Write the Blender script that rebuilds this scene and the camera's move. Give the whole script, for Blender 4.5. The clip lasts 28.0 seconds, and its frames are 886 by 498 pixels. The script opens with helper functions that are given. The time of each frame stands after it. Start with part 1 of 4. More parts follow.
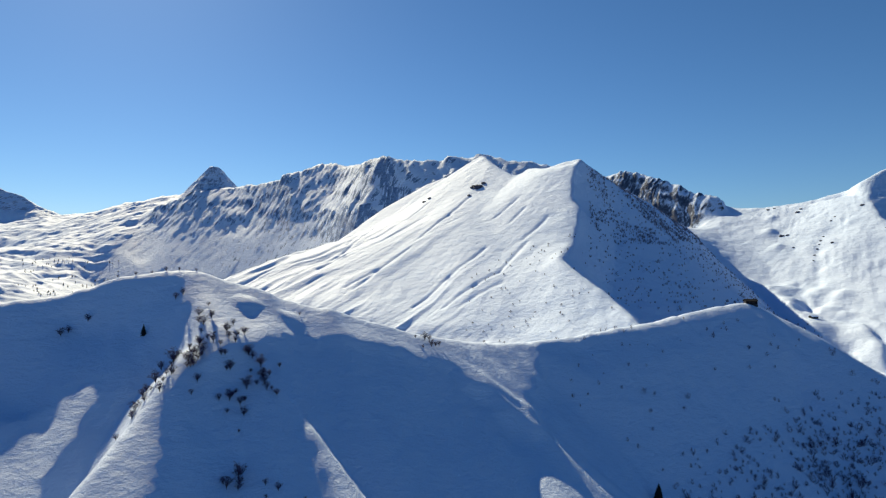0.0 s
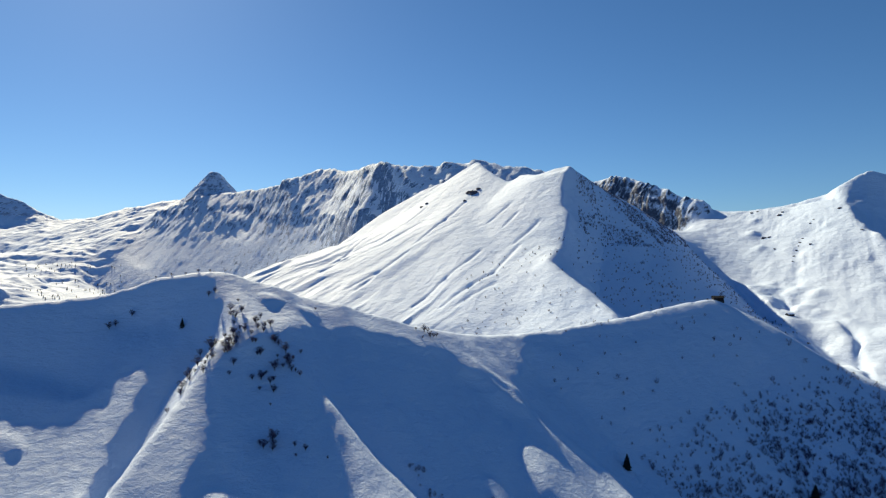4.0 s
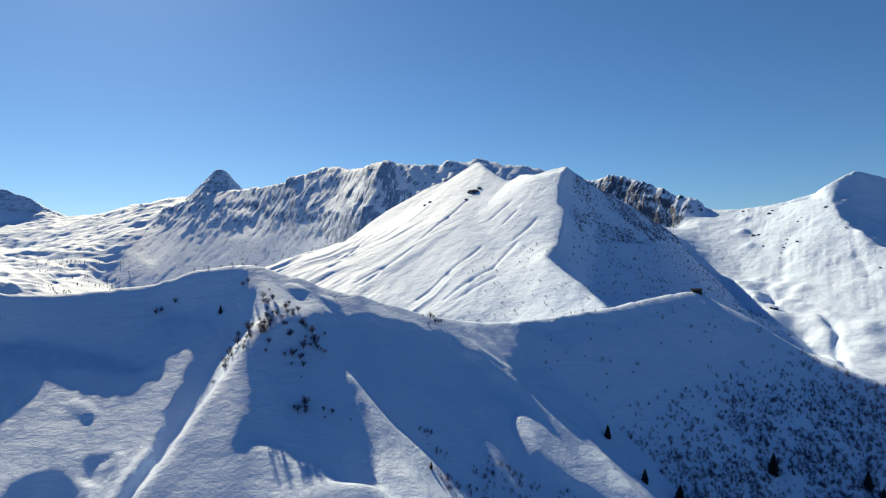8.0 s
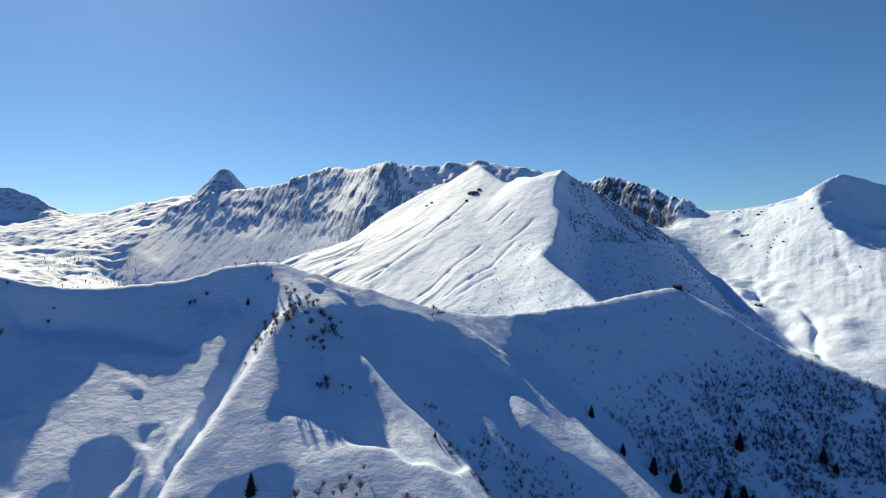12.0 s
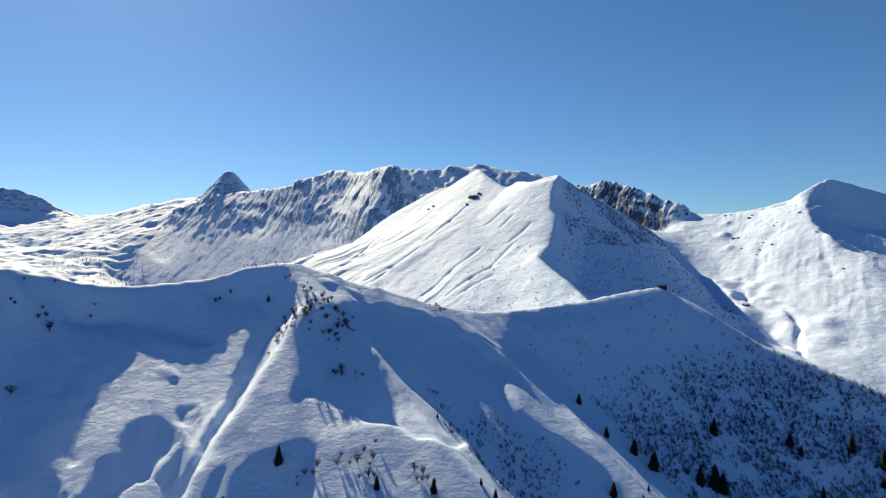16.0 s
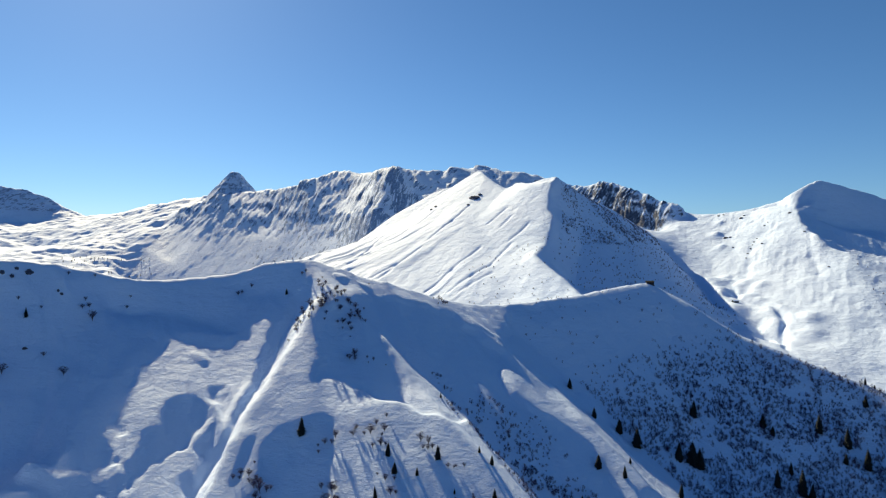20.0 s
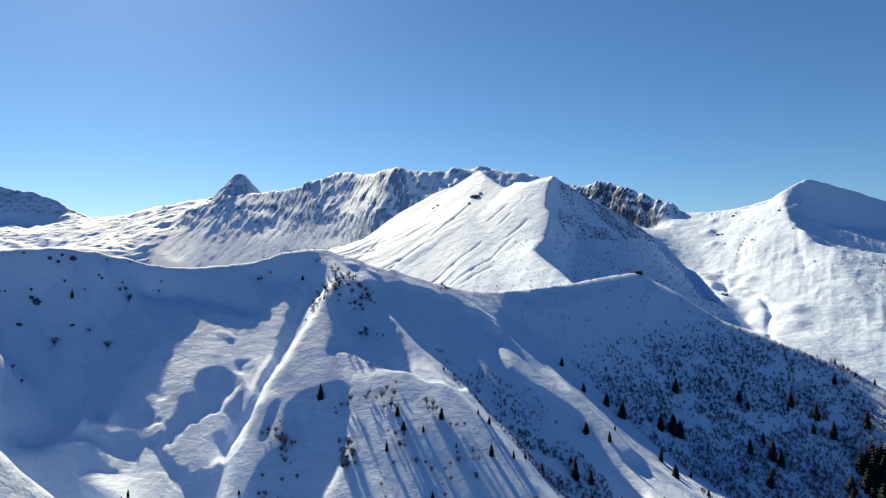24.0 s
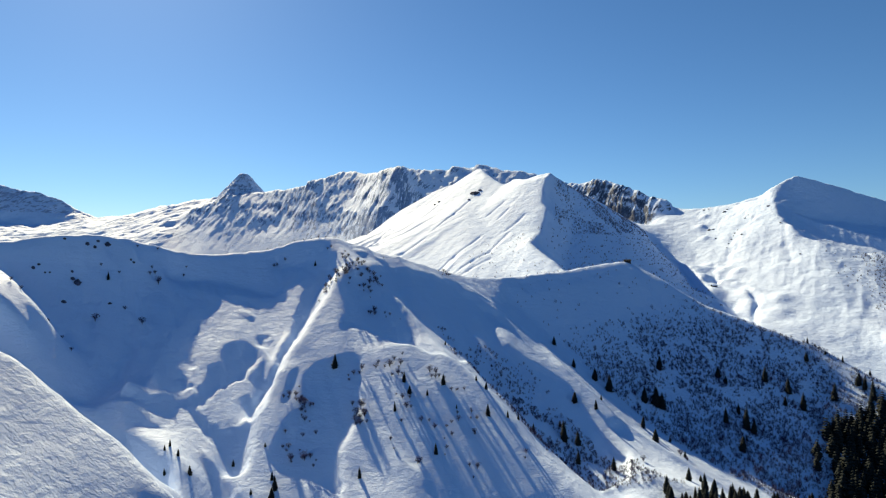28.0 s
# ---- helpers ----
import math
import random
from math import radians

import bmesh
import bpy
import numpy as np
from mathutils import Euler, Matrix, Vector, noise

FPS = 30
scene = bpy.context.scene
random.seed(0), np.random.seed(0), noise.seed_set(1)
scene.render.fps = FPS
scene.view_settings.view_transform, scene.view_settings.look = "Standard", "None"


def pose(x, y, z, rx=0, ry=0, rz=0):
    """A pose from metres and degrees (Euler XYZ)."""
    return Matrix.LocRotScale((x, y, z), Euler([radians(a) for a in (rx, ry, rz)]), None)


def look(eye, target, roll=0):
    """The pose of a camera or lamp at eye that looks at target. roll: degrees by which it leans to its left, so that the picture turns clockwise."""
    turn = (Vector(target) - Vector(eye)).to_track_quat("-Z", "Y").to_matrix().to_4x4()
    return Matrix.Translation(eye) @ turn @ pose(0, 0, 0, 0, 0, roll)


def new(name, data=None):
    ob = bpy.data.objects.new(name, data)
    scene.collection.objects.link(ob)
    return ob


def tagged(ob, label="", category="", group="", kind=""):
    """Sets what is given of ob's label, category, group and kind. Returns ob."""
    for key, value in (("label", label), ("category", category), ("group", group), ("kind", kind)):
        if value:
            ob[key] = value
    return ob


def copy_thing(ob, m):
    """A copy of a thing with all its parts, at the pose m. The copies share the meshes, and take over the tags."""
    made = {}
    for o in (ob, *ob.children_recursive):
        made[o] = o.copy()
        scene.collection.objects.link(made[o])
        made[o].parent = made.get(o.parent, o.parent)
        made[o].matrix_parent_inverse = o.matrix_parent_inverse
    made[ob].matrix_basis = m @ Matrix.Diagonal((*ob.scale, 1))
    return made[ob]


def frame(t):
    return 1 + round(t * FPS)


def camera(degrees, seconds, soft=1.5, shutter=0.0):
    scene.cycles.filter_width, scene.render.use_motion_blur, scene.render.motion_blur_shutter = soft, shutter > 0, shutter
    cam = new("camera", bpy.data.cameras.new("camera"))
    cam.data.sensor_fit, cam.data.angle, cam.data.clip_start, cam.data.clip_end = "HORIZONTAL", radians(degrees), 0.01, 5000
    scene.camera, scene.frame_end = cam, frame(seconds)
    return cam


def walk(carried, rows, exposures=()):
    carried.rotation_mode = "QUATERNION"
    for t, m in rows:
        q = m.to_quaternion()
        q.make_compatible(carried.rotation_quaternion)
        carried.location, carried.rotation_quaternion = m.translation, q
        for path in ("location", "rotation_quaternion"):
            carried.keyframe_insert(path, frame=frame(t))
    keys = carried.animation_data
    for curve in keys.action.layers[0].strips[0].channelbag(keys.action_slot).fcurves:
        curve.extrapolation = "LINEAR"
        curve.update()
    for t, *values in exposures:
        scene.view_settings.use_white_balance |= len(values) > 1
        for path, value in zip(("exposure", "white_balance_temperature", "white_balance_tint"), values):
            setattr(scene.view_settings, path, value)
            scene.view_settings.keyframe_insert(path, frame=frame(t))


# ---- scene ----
cam = camera(72.0, 28.0, 1.2)
rows = [
    (0, look((-0.000, -0.000, -0.000), (0.00, 1000.00, 0.00), 0.000)),
    (1, look((0.086, -9.486, -0.064), (2.70, 990.51, 2.98), -0.114)),
    (2, look((0.182, -18.954, -0.105), (3.58, 981.03, 4.77), -0.199)),
    (3, look((0.220, -28.745, -0.086), (4.24, 971.23, 4.96), -0.272)),
    (3.5, look((0.208, -33.796, -0.057), (4.70, 966.18, 5.00), -0.283)),
    (5.5, look((-0.101, -54.264, -0.113), (5.37, 945.71, 4.30), -0.262)),
    (6.5, look((-0.585, -64.425, -0.249), (4.26, 935.56, 2.00), -0.213)),
    (7.5, look((-1.196, -74.540, -0.335), (1.82, 925.46, -0.11), -0.179)),
    (8.5, look((-1.717, -84.769, -0.380), (0.51, 915.23, -1.50), -0.195)),
    (9.5, look((-2.028, -94.795, -0.388), (-0.02, 905.20, -2.10), -0.183)),
    (10.5, look((-2.285, -104.785, -0.339), (-0.82, 895.21, -2.82), -0.156)),
    (11.5, look((-2.579, -114.887, -0.162), (-0.89, 885.11, -2.42), -0.080)),
    (12.5, look((-2.819, -125.000, -0.010), (-1.10, 874.99, -2.90), -0.004)),
    (14.5, look((-3.024, -143.918, 0.267), (-1.87, 856.08, -1.13), 0.105)),
    (15.5, look((-3.089, -153.257, 0.526), (-2.59, 846.74, 0.04), 0.074)),
    (16.5, look((-3.166, -162.782, 0.714), (-3.71, 837.22, 0.73), 0.055)),
    (17.5, look((-3.359, -172.314, 0.818), (-4.68, 827.69, 0.65), 0.056)),
    (18.5, look((-3.649, -181.764, 0.786), (-5.74, 818.23, 0.53), 0.056)),
    (19.0, look((-3.750, -186.590, 0.556), (-5.76, 813.41, 0.60), 0.067)),
    (19.5, look((-3.814, -191.476, 0.044), (-6.05, 808.52, 0.08), 0.090)),
    (20, look((-3.853, -196.443, -0.779), (-6.56, 803.55, -1.54), 0.103)),
    (20.5, look((-3.898, -201.484, -1.803), (-7.14, 798.51, -3.14), 0.101)),
    (21.5, look((-4.020, -211.703, -4.147), (-8.54, 788.29, -4.56), 0.088)),
    (23.5, look((-4.271, -232.325, -9.463), (-9.63, 767.66, -6.49), -0.007)),
    (24.5, look((-4.303, -242.522, -12.199), (-9.90, 757.46, -8.43), -0.030)),
    (25.5, look((-4.383, -252.753, -14.914), (-10.33, 747.22, -10.43), -0.066)),
    (26.5, look((-4.483, -262.992, -17.625), (-10.92, 736.98, -12.95), -0.122)),
    (27.5, look((-4.548, -273.284, -20.385), (-11.01, 726.69, -15.87), -0.120)),
    (28, look((-4.588, -278.398, -21.741), (-11.20, 721.57, -17.36), -0.113)),
]
EXPOSURES = [(0, 0.52, 4640, 0), (12, 0.60, 4680, 0), (28, 0.79, 4760, -1)]
walk(cam, rows, EXPOSURES)

# ---------------------------------------------------------------- light
SUN_ELEVATION, SUN_LEFT = 33.5, 29.0
world = bpy.data.worlds.new("sky")
scene.world = world
world.use_nodes = True
wn, wl = world.node_tree.nodes, world.node_tree.links
sky = wn.new("ShaderNodeTexSky")
sky.sky_type = "NISHITA"
sky.sun_disc = False
sky.sun_elevation = radians(SUN_ELEVATION)
sky.sun_rotation = radians(-SUN_LEFT)
sky.altitude = 1900.0
sky.air_density, sky.dust_density, sky.ozone_density = 1.0, 0.85, 1.3
wl.new(sky.outputs[0], wn["Background"].inputs[0])
wn["Background"].inputs[1].default_value = 0.042
sun = new("sun", bpy.data.lights.new("sun", "SUN"))
sun.data.energy, sun.data.angle, sun.data.color = 6.95, radians(0.53), (1.0, 0.645, 0.295)
sun_way = Vector((-math.sin(radians(SUN_LEFT)) * math.cos(radians(SUN_ELEVATION)),
                  math.cos(radians(SUN_LEFT)) * math.cos(radians(SUN_ELEVATION)), math.sin(radians(SUN_ELEVATION))))
sun.matrix_world = look(sun_way * 1000, (0, 0, 0))


# ---------------------------------------------------------------- materials
def material(name):
    m = bpy.data.materials.new(name)
    m.use_nodes = True
    nt = m.node_tree
    return m, nt, nt.nodes["Principled BSDF"]


def node(nt, kind, **values):
    n = nt.nodes.new("ShaderNode" + kind)
    for key, value in values.items():
        if key in n.inputs:
            n.inputs[key].default_value = value
    return n


def noise_node(nt, scale, detail=6.0, rough=0.55, stretch=None, spin=0.0):
    co = nt.nodes.new("ShaderNodeTexCoord")
    n = node(nt, "TexNoise", Scale=scale, Detail=detail, Roughness=rough)
    turn, mp = node(nt, "Mapping"), node(nt, "Mapping")
    turn.inputs["Rotation"].default_value = (0, 0, radians(spin))
    if stretch:
        mp.inputs["Scale"].default_value = stretch
    nt.links.new(co.outputs["Object"], turn.inputs[0])
    nt.links.new(turn.outputs[0], mp.inputs[0])
    nt.links.new(mp.outputs[0], n.inputs["Vector"])
    return n


def ramp(nt, source, stops):
    r = nt.nodes.new("ShaderNodeValToRGB")
    e = r.color_ramp.elements
    while len(e) < len(stops):
        e.new(0.5)
    for el, (p, c) in zip(e, stops):
        el.position, el.color = p, (*c, 1) if len(c) == 3 else c
    nt.links.new(source, r.inputs[0])
    return r


def maths(nt, op, a, b):
    n = nt.nodes.new("ShaderNodeMath")
    n.operation = op
    for i, v in enumerate((a, b)):
        if isinstance(v, (int, float)):
            n.inputs[i].default_value = v
        else:
            nt.links.new(v, n.inputs[i])
    return n.outputs[0]


def bumped(nt, bsdf, heights):
    """Relief from (height socket, distance in metres) pairs."""
    last = None
    for source, distance in heights:
        b = node(nt, "Bump", Strength=1.0, Distance=distance)
        nt.links.new(source, b.inputs["Height"])
        if last:
            nt.links.new(last, b.inputs["Normal"])
        last = b.outputs[0]
    nt.links.new(last, bsdf.inputs["Normal"])


def snow_material(name, near=True, rock=None, stone=((0.10, 0.10, 0.11), (0.36, 0.35, 0.34)), coarse=1.0, rough=2.0, speckle=0.9, streak=0.0):
    """Wind-packed snow; rock = (steepness where stone starts, where it is bare) shows stone on steep ground."""
    m, nt, b = material(name)
    b.inputs["Roughness"].default_value = 0.75
    b.inputs["Specular IOR Level"].default_value = 0.25
    big = noise_node(nt, 0.012 / coarse, 5)
    tone = ramp(nt, big.outputs[0], [(0.3, (0.525, 0.645, 0.90)), (0.7, (0.56, 0.668, 0.915))])
    drift = noise_node(nt, 0.07 / coarse, 3, 0.45, (1.0, 0.5, 1.0), 25)
    grain = noise_node(nt, 0.55 / coarse, 4, 0.5, (1.0, 0.6, 1.0), 40)
    ripple = noise_node(nt, 0.19 / coarse, 4, 0.55, (1.0, 0.7, 1.0), -20)
    relief = [(drift.outputs[0], 0.12 * coarse), (ripple.outputs[0], 0.025 * coarse), (grain.outputs[0], 0.014 * coarse)]
    if streak:
        carved = noise_node(nt, 0.32, 6, 0.6, (0.13, 0.9, 0.9), 30)
        fine = noise_node(nt, 1.1, 4, 0.6, (0.16, 0.9, 0.9), 24)
        relief += [(carved.outputs[0], streak), (fine.outputs[0], 0.22 * streak)]
    colour = tone.outputs[0]
    if rock:
        geo = nt.nodes.new("ShaderNodeNewGeometry")
        xyz = nt.nodes.new("ShaderNodeSeparateXYZ")
        nt.links.new(geo.outputs["True Normal"], xyz.inputs[0])
        patch = noise_node(nt, 0.035 / coarse, 9, 0.68, (1.0, 1.0, 0.55))
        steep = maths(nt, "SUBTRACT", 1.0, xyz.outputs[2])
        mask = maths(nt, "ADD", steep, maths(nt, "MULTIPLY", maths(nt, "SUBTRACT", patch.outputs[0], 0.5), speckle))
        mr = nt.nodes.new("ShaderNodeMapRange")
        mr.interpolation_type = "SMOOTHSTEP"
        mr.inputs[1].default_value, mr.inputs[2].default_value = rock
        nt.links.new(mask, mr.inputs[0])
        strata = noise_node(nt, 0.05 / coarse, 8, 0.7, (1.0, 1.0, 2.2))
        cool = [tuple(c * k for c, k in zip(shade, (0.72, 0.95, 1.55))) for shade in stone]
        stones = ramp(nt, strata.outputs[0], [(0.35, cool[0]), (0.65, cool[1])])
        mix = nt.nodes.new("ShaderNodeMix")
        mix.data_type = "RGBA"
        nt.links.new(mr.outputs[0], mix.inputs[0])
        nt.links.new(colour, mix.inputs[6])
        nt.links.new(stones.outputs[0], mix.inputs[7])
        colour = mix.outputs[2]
        relief.insert(0, (strata.outputs[0], rough * coarse))
    nt.links.new(colour, b.inputs["Base Color"])
    bumped(nt, b, relief)
    return m


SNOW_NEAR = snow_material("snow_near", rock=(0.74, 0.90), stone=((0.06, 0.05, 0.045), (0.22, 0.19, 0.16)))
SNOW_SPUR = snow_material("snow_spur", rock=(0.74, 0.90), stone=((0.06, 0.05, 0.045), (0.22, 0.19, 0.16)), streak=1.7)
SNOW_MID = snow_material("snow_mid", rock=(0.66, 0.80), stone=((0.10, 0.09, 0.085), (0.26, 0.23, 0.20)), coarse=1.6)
# paler stone on the next two: distance haze put into the rock colour
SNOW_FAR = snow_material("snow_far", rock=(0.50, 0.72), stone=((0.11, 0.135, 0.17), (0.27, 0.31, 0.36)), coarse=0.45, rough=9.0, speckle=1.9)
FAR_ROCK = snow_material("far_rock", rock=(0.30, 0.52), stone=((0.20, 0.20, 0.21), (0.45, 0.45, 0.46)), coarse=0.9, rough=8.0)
SNOW_PLATEAU = snow_material("snow_plateau", rock=(0.5, 0.9), stone=((0.25, 0.25, 0.25), (0.4, 0.4, 0.4)), coarse=2.0)
ROCK_WALL = snow_material("rock_wall", rock=(0.34, 0.56), stone=((0.022, 0.028, 0.036), (0.085, 0.097, 0.115)), coarse=0.35, rough=5.0)


# ---------------------------------------------------------------- terrain
def lattice(ix, iy, seed):
    h = (ix.astype(np.int64) * 374761393 + iy.astype(np.int64) * 668265263 + seed * 1442695041) & 0x7FFFFFFF
    h = ((h ^ (h >> 13)) * 1274126177) & 0x7FFFFFFF
    return ((h ^ (h >> 16)) & 0xFFFF) / 32767.5 - 1.0


def wave(x, y, seed=0):
    """Smooth value noise from -1 to 1, one cell a unit."""
    ix, iy = np.floor(x), np.floor(y)
    fx, fy = x - ix, y - iy
    fx, fy = fx * fx * fx * (fx * (fx * 6 - 15) + 10), fy * fy * fy * (fy * (fy * 6 - 15) + 10)
    a, b = lattice(ix, iy, seed), lattice(ix + 1, iy, seed)
    c, d = lattice(ix, iy + 1, seed), lattice(ix + 1, iy + 1, seed)
    return (a * (1 - fx) + b * fx) * (1 - fy) + (c * (1 - fx) + d * fx) * fy


def fbm(x, y, size, octaves=5, gain=0.5, seed=0):
    total, amp, f = 0.0, 1.0, 1.0 / size
    for o in range(octaves):
        cs, sn = math.cos(o * 0.7), math.sin(o * 0.7)
        total = total + amp * wave((x * cs - y * sn) * f, (x * sn + y * cs) * f, seed + o)
        amp, f = amp * gain, f * 2.03
    return total


def ridged(x, y, size, octaves=5, gain=0.5, seed=0):
    total, amp, f = 0.0, 1.0, 1.0 / size
    for o in range(octaves):
        total = total + amp * (1 - 2 * np.abs(wave(x * f + 7.3 * o, y * f - 3.1 * o, seed + o)))
        amp, f = amp * gain, f * 2.1
    return total


def blurred(z, sigma):
    r = max(1, int(sigma * 2.5))
    k = np.exp(-0.5 * (np.arange(-r, r + 1) / sigma) ** 2)
    k /= k.sum()
    p = np.pad(z, r, mode="edge")
    p = sum(k[i] * p[i:i + z.shape[0], :] for i in range(2 * r + 1))
    return sum(k[i] * p[:, i:i + z.shape[1]] for i in range(2 * r + 1))


def resampled(z, shape):
    """Bilinear resampling to another grid over the same ground."""
    a = np.linspace(0, z.shape[0] - 1, shape[0])
    b = np.linspace(0, z.shape[1] - 1, shape[1])
    i, j = np.minimum(a.astype(int), z.shape[0] - 2), np.minimum(b.astype(int), z.shape[1] - 2)
    u, v = (a - i)[:, None], (b - j)[None, :]
    return ((z[i][:, j] * (1 - v) + z[i][:, j + 1] * v) * (1 - u) + (z[i + 1][:, j] * (1 - v) + z[i + 1][:, j + 1] * v) * u)


def relaxed(lines, x0, x1, y0, y1, cell):
    """Ground that hangs between ridge and gully lines as a sheet would, solved coarse to fine."""
    z = None
    for level in (8, 4, 2, 1):
        c = cell * level
        nx, ny = int(round((x1 - x0) / c)) + 1, int(round((y1 - y0) / c)) + 1
        total, count = np.zeros((ny, nx)), np.zeros((ny, nx))
        for line in lines:
            for p, q in zip(line, line[1:]):
                n = int(math.hypot(q[0] - p[0], q[1] - p[1]) / c * 2) + 2
                for s in np.linspace(0, 1, n):
                    i, j = round((p[0] + (q[0] - p[0]) * s - x0) / c), round((p[1] + (q[1] - p[1]) * s - y0) / c)
                    if 0 <= i < nx and 0 <= j < ny:
                        total[j, i] += p[2] + (q[2] - p[2]) * s
                        count[j, i] += 1
        fixed = count > 0
        held = np.where(fixed, total / np.maximum(count, 1), 0)
        z = np.full((ny, nx), held[fixed].mean()) if z is None else resampled(z, (ny, nx))
        for step in range(700 if level == 8 else 160):
            z = np.where(fixed, held, z)
            p = np.pad(z, 1, mode="edge")
            z = 0.25 * (p[:-2, 1:-1] + p[2:, 1:-1] + p[1:-1, :-2] + p[1:-1, 2:])
        z = np.where(fixed, held, z)
    return z


def inside(outline, x, y):
    """True where (x, y) lies within a closed outline."""
    hit = np.zeros(np.shape(x), dtype=bool)
    for (ax, ay), (bx, by) in zip(outline, outline[1:] + outline[:1]):
        if ay != by:
            hit ^= ((ay > y) != (by > y)) & (x < (bx - ax) * (y - ay) / (by - ay) + ax)
    return hit


def banked(ground, swells, hollows, rounds=6, most=10.0, fray=1.6, soft=0.95, patchy=0.45):
    """Snow banked by the wind under low sun: swells rise clear of the sun's grazing line by their own slope,
    hollows drop below it. swells: (outline, least slope, most slope, frayed, order); hollows: (outline, depth, frayed, order)."""
    gx, gy = ground.grid()
    dx, dy = gx[0, 1] - gx[0, 0], gy[1, 0] - gy[0, 0]
    cs, sn = math.cos(radians(SUN_LEFT)), math.sin(radians(SUN_LEFT))
    u, v = gx * cs + gy * sn, gy * cs - gx * sn
    jag = fray * (2.0 * wave(u / (1.7 * fray), v / (14 * fray), 201) + 1.4 * wave(u / (4.1 * fray), v / (22 * fray), 202))
    kind, least, top, depth = (np.zeros(ground.z.shape) for _ in range(4))
    for outline, *rest in sorted(swells + hollows, key=lambda e: e[-1]):
        frayed = rest[-2]
        m = inside(outline, gx - sn * jag * frayed, gy + cs * jag * frayed)
        if len(rest) == 4:
            kind[m], least[m], top[m] = 1, rest[0], rest[1]
        else:
            kind[m], depth[m] = -1, rest[0]
    kind, depth = blurred(kind, soft), blurred(depth, soft)
    uneven = 1 + patchy * fbm(gx, gy, 20 * dx, 3, 0.5, 203)
    least, top = blurred(least, 4 * soft) * uneven, blurred(top, 4 * soft) * uneven
    step = dy / cs
    shift, drop, xi = sn / cs * dy / dx, step * math.tan(radians(SUN_ELEVATION)), np.arange(ground.nx)
    first = ground.z
    for _ in range(rounds):
        z = ground.z.copy()
        line = np.full(ground.nx, -1e9)
        for j in range(ground.ny - 2, -1, -1):
            line = np.interp(xi - shift, xi, np.maximum(z[j + 1], line)) - drop
            k = kind[j]
            low = np.where(k > 0.3, line + least[j] * step, -1e9)
            high = np.where(k < -0.3, line - depth[j], np.where(k > 0.3, line + top[j] * step, 1e9))
            z[j] = np.minimum(np.maximum(z[j], low), high)
        ground.z = first + np.clip(blurred(z - first, soft), -0.8 * most, most)


class Ground:
    """A height field over a rectangle."""

    def __init__(self, z, x0, x1, y0, y1):
        self.z, self.x0, self.x1, self.y0, self.y1 = z, x0, x1, y0, y1
        self.ny, self.nx = z.shape
        self.lean = None

    def grid(self):
        return np.meshgrid(np.linspace(self.x0, self.x1, self.nx), np.linspace(self.y0, self.y1, self.ny))

    def height(self, x, y):
        a = min(max((x - self.x0) / (self.x1 - self.x0) * (self.nx - 1), 0), self.nx - 1.001)
        b = min(max((y - self.y0) / (self.y1 - self.y0) * (self.ny - 1), 0), self.ny - 1.001)
        i, j = int(a), int(b)
        u, v, z = a - i, b - j, self.z
        return float((z[j, i] * (1 - u) + z[j, i + 1] * u) * (1 - v) + (z[j + 1, i] * (1 - u) + z[j + 1, i + 1] * u) * v)

    def sheet(self, name, mat, pick=None):
        """A smooth mesh of the faces that pick(x, y) keeps."""
        gx, gy = self.grid()
        co = np.stack([gx, gy if self.lean is None else gy + self.lean, self.z], -1).reshape(-1, 3)
        n = np.arange(self.nx * self.ny).reshape(self.ny, self.nx)
        quads = np.stack([n[:-1, :-1], n[:-1, 1:], n[1:, 1:], n[1:, :-1]], -1).reshape(-1, 4)
        sy, sx = np.gradient(self.z, (self.y1 - self.y0) / (self.ny - 1), (self.x1 - self.x0) / (self.nx - 1))
        normals = np.stack([-sx, -sy, np.ones_like(sx)], -1).reshape(-1, 3)
        normals /= np.linalg.norm(normals, axis=1, keepdims=True)
        if pick is not None:
            mid = co[quads].mean(1)
            quads = quads[pick(mid[:, 0], mid[:, 1])]
            used, quads = np.unique(quads, return_inverse=True)
            co, normals, quads = co[used], normals[used], quads.reshape(-1, 4)
        me = bpy.data.meshes.new(name)
        me.vertices.add(len(co))
        me.vertices.foreach_set("co", co.astype(np.float32).ravel())
        me.loops.add(quads.size)
        me.loops.foreach_set("vertex_index", quads.astype(np.int32).ravel())
        me.polygons.add(len(quads))
        me.polygons.foreach_set("loop_start", np.arange(0, quads.size, 4, dtype=np.int32))
        me.polygons.foreach_set("use_smooth", np.ones(len(quads), dtype=bool))
        me.materials.append(mat)
        me.update(calc_edges=True)
        me.validate()
        if self.lean is None:
            me.normals_split_custom_set_from_vertices(normals.tolist())
        return new(name, me)


# -- the near ridge: its crest, its ribs and the gullies between them
NEAR_CREST = [(-460, 60, -30), (-380, 95, -22), (-305, 138, -13), (-273, 172, -6.5), (-255, 192, -9.5), (-238, 212, -16), (-216, 230, -22),
              (-199, 246, -22.5), (-166, 258, -19), (-140, 263, -11.5), (-118, 260, -7), (-96, 254, -8.5), (-79, 250, -10.5), (-50, 258, -23.5), (-11, 275, -38.5),
              (10, 292, -44), (32, 302, -46.5), (60, 312, -45), (105, 335, -42), (150, 358, -35), (187, 374, -30.5), (215, 355, -48), (250, 325, -75),
              (323, 275, -104), (350, 215, -129), (400, 150, -165), (470, 60, -215), (520, 0, -250)]
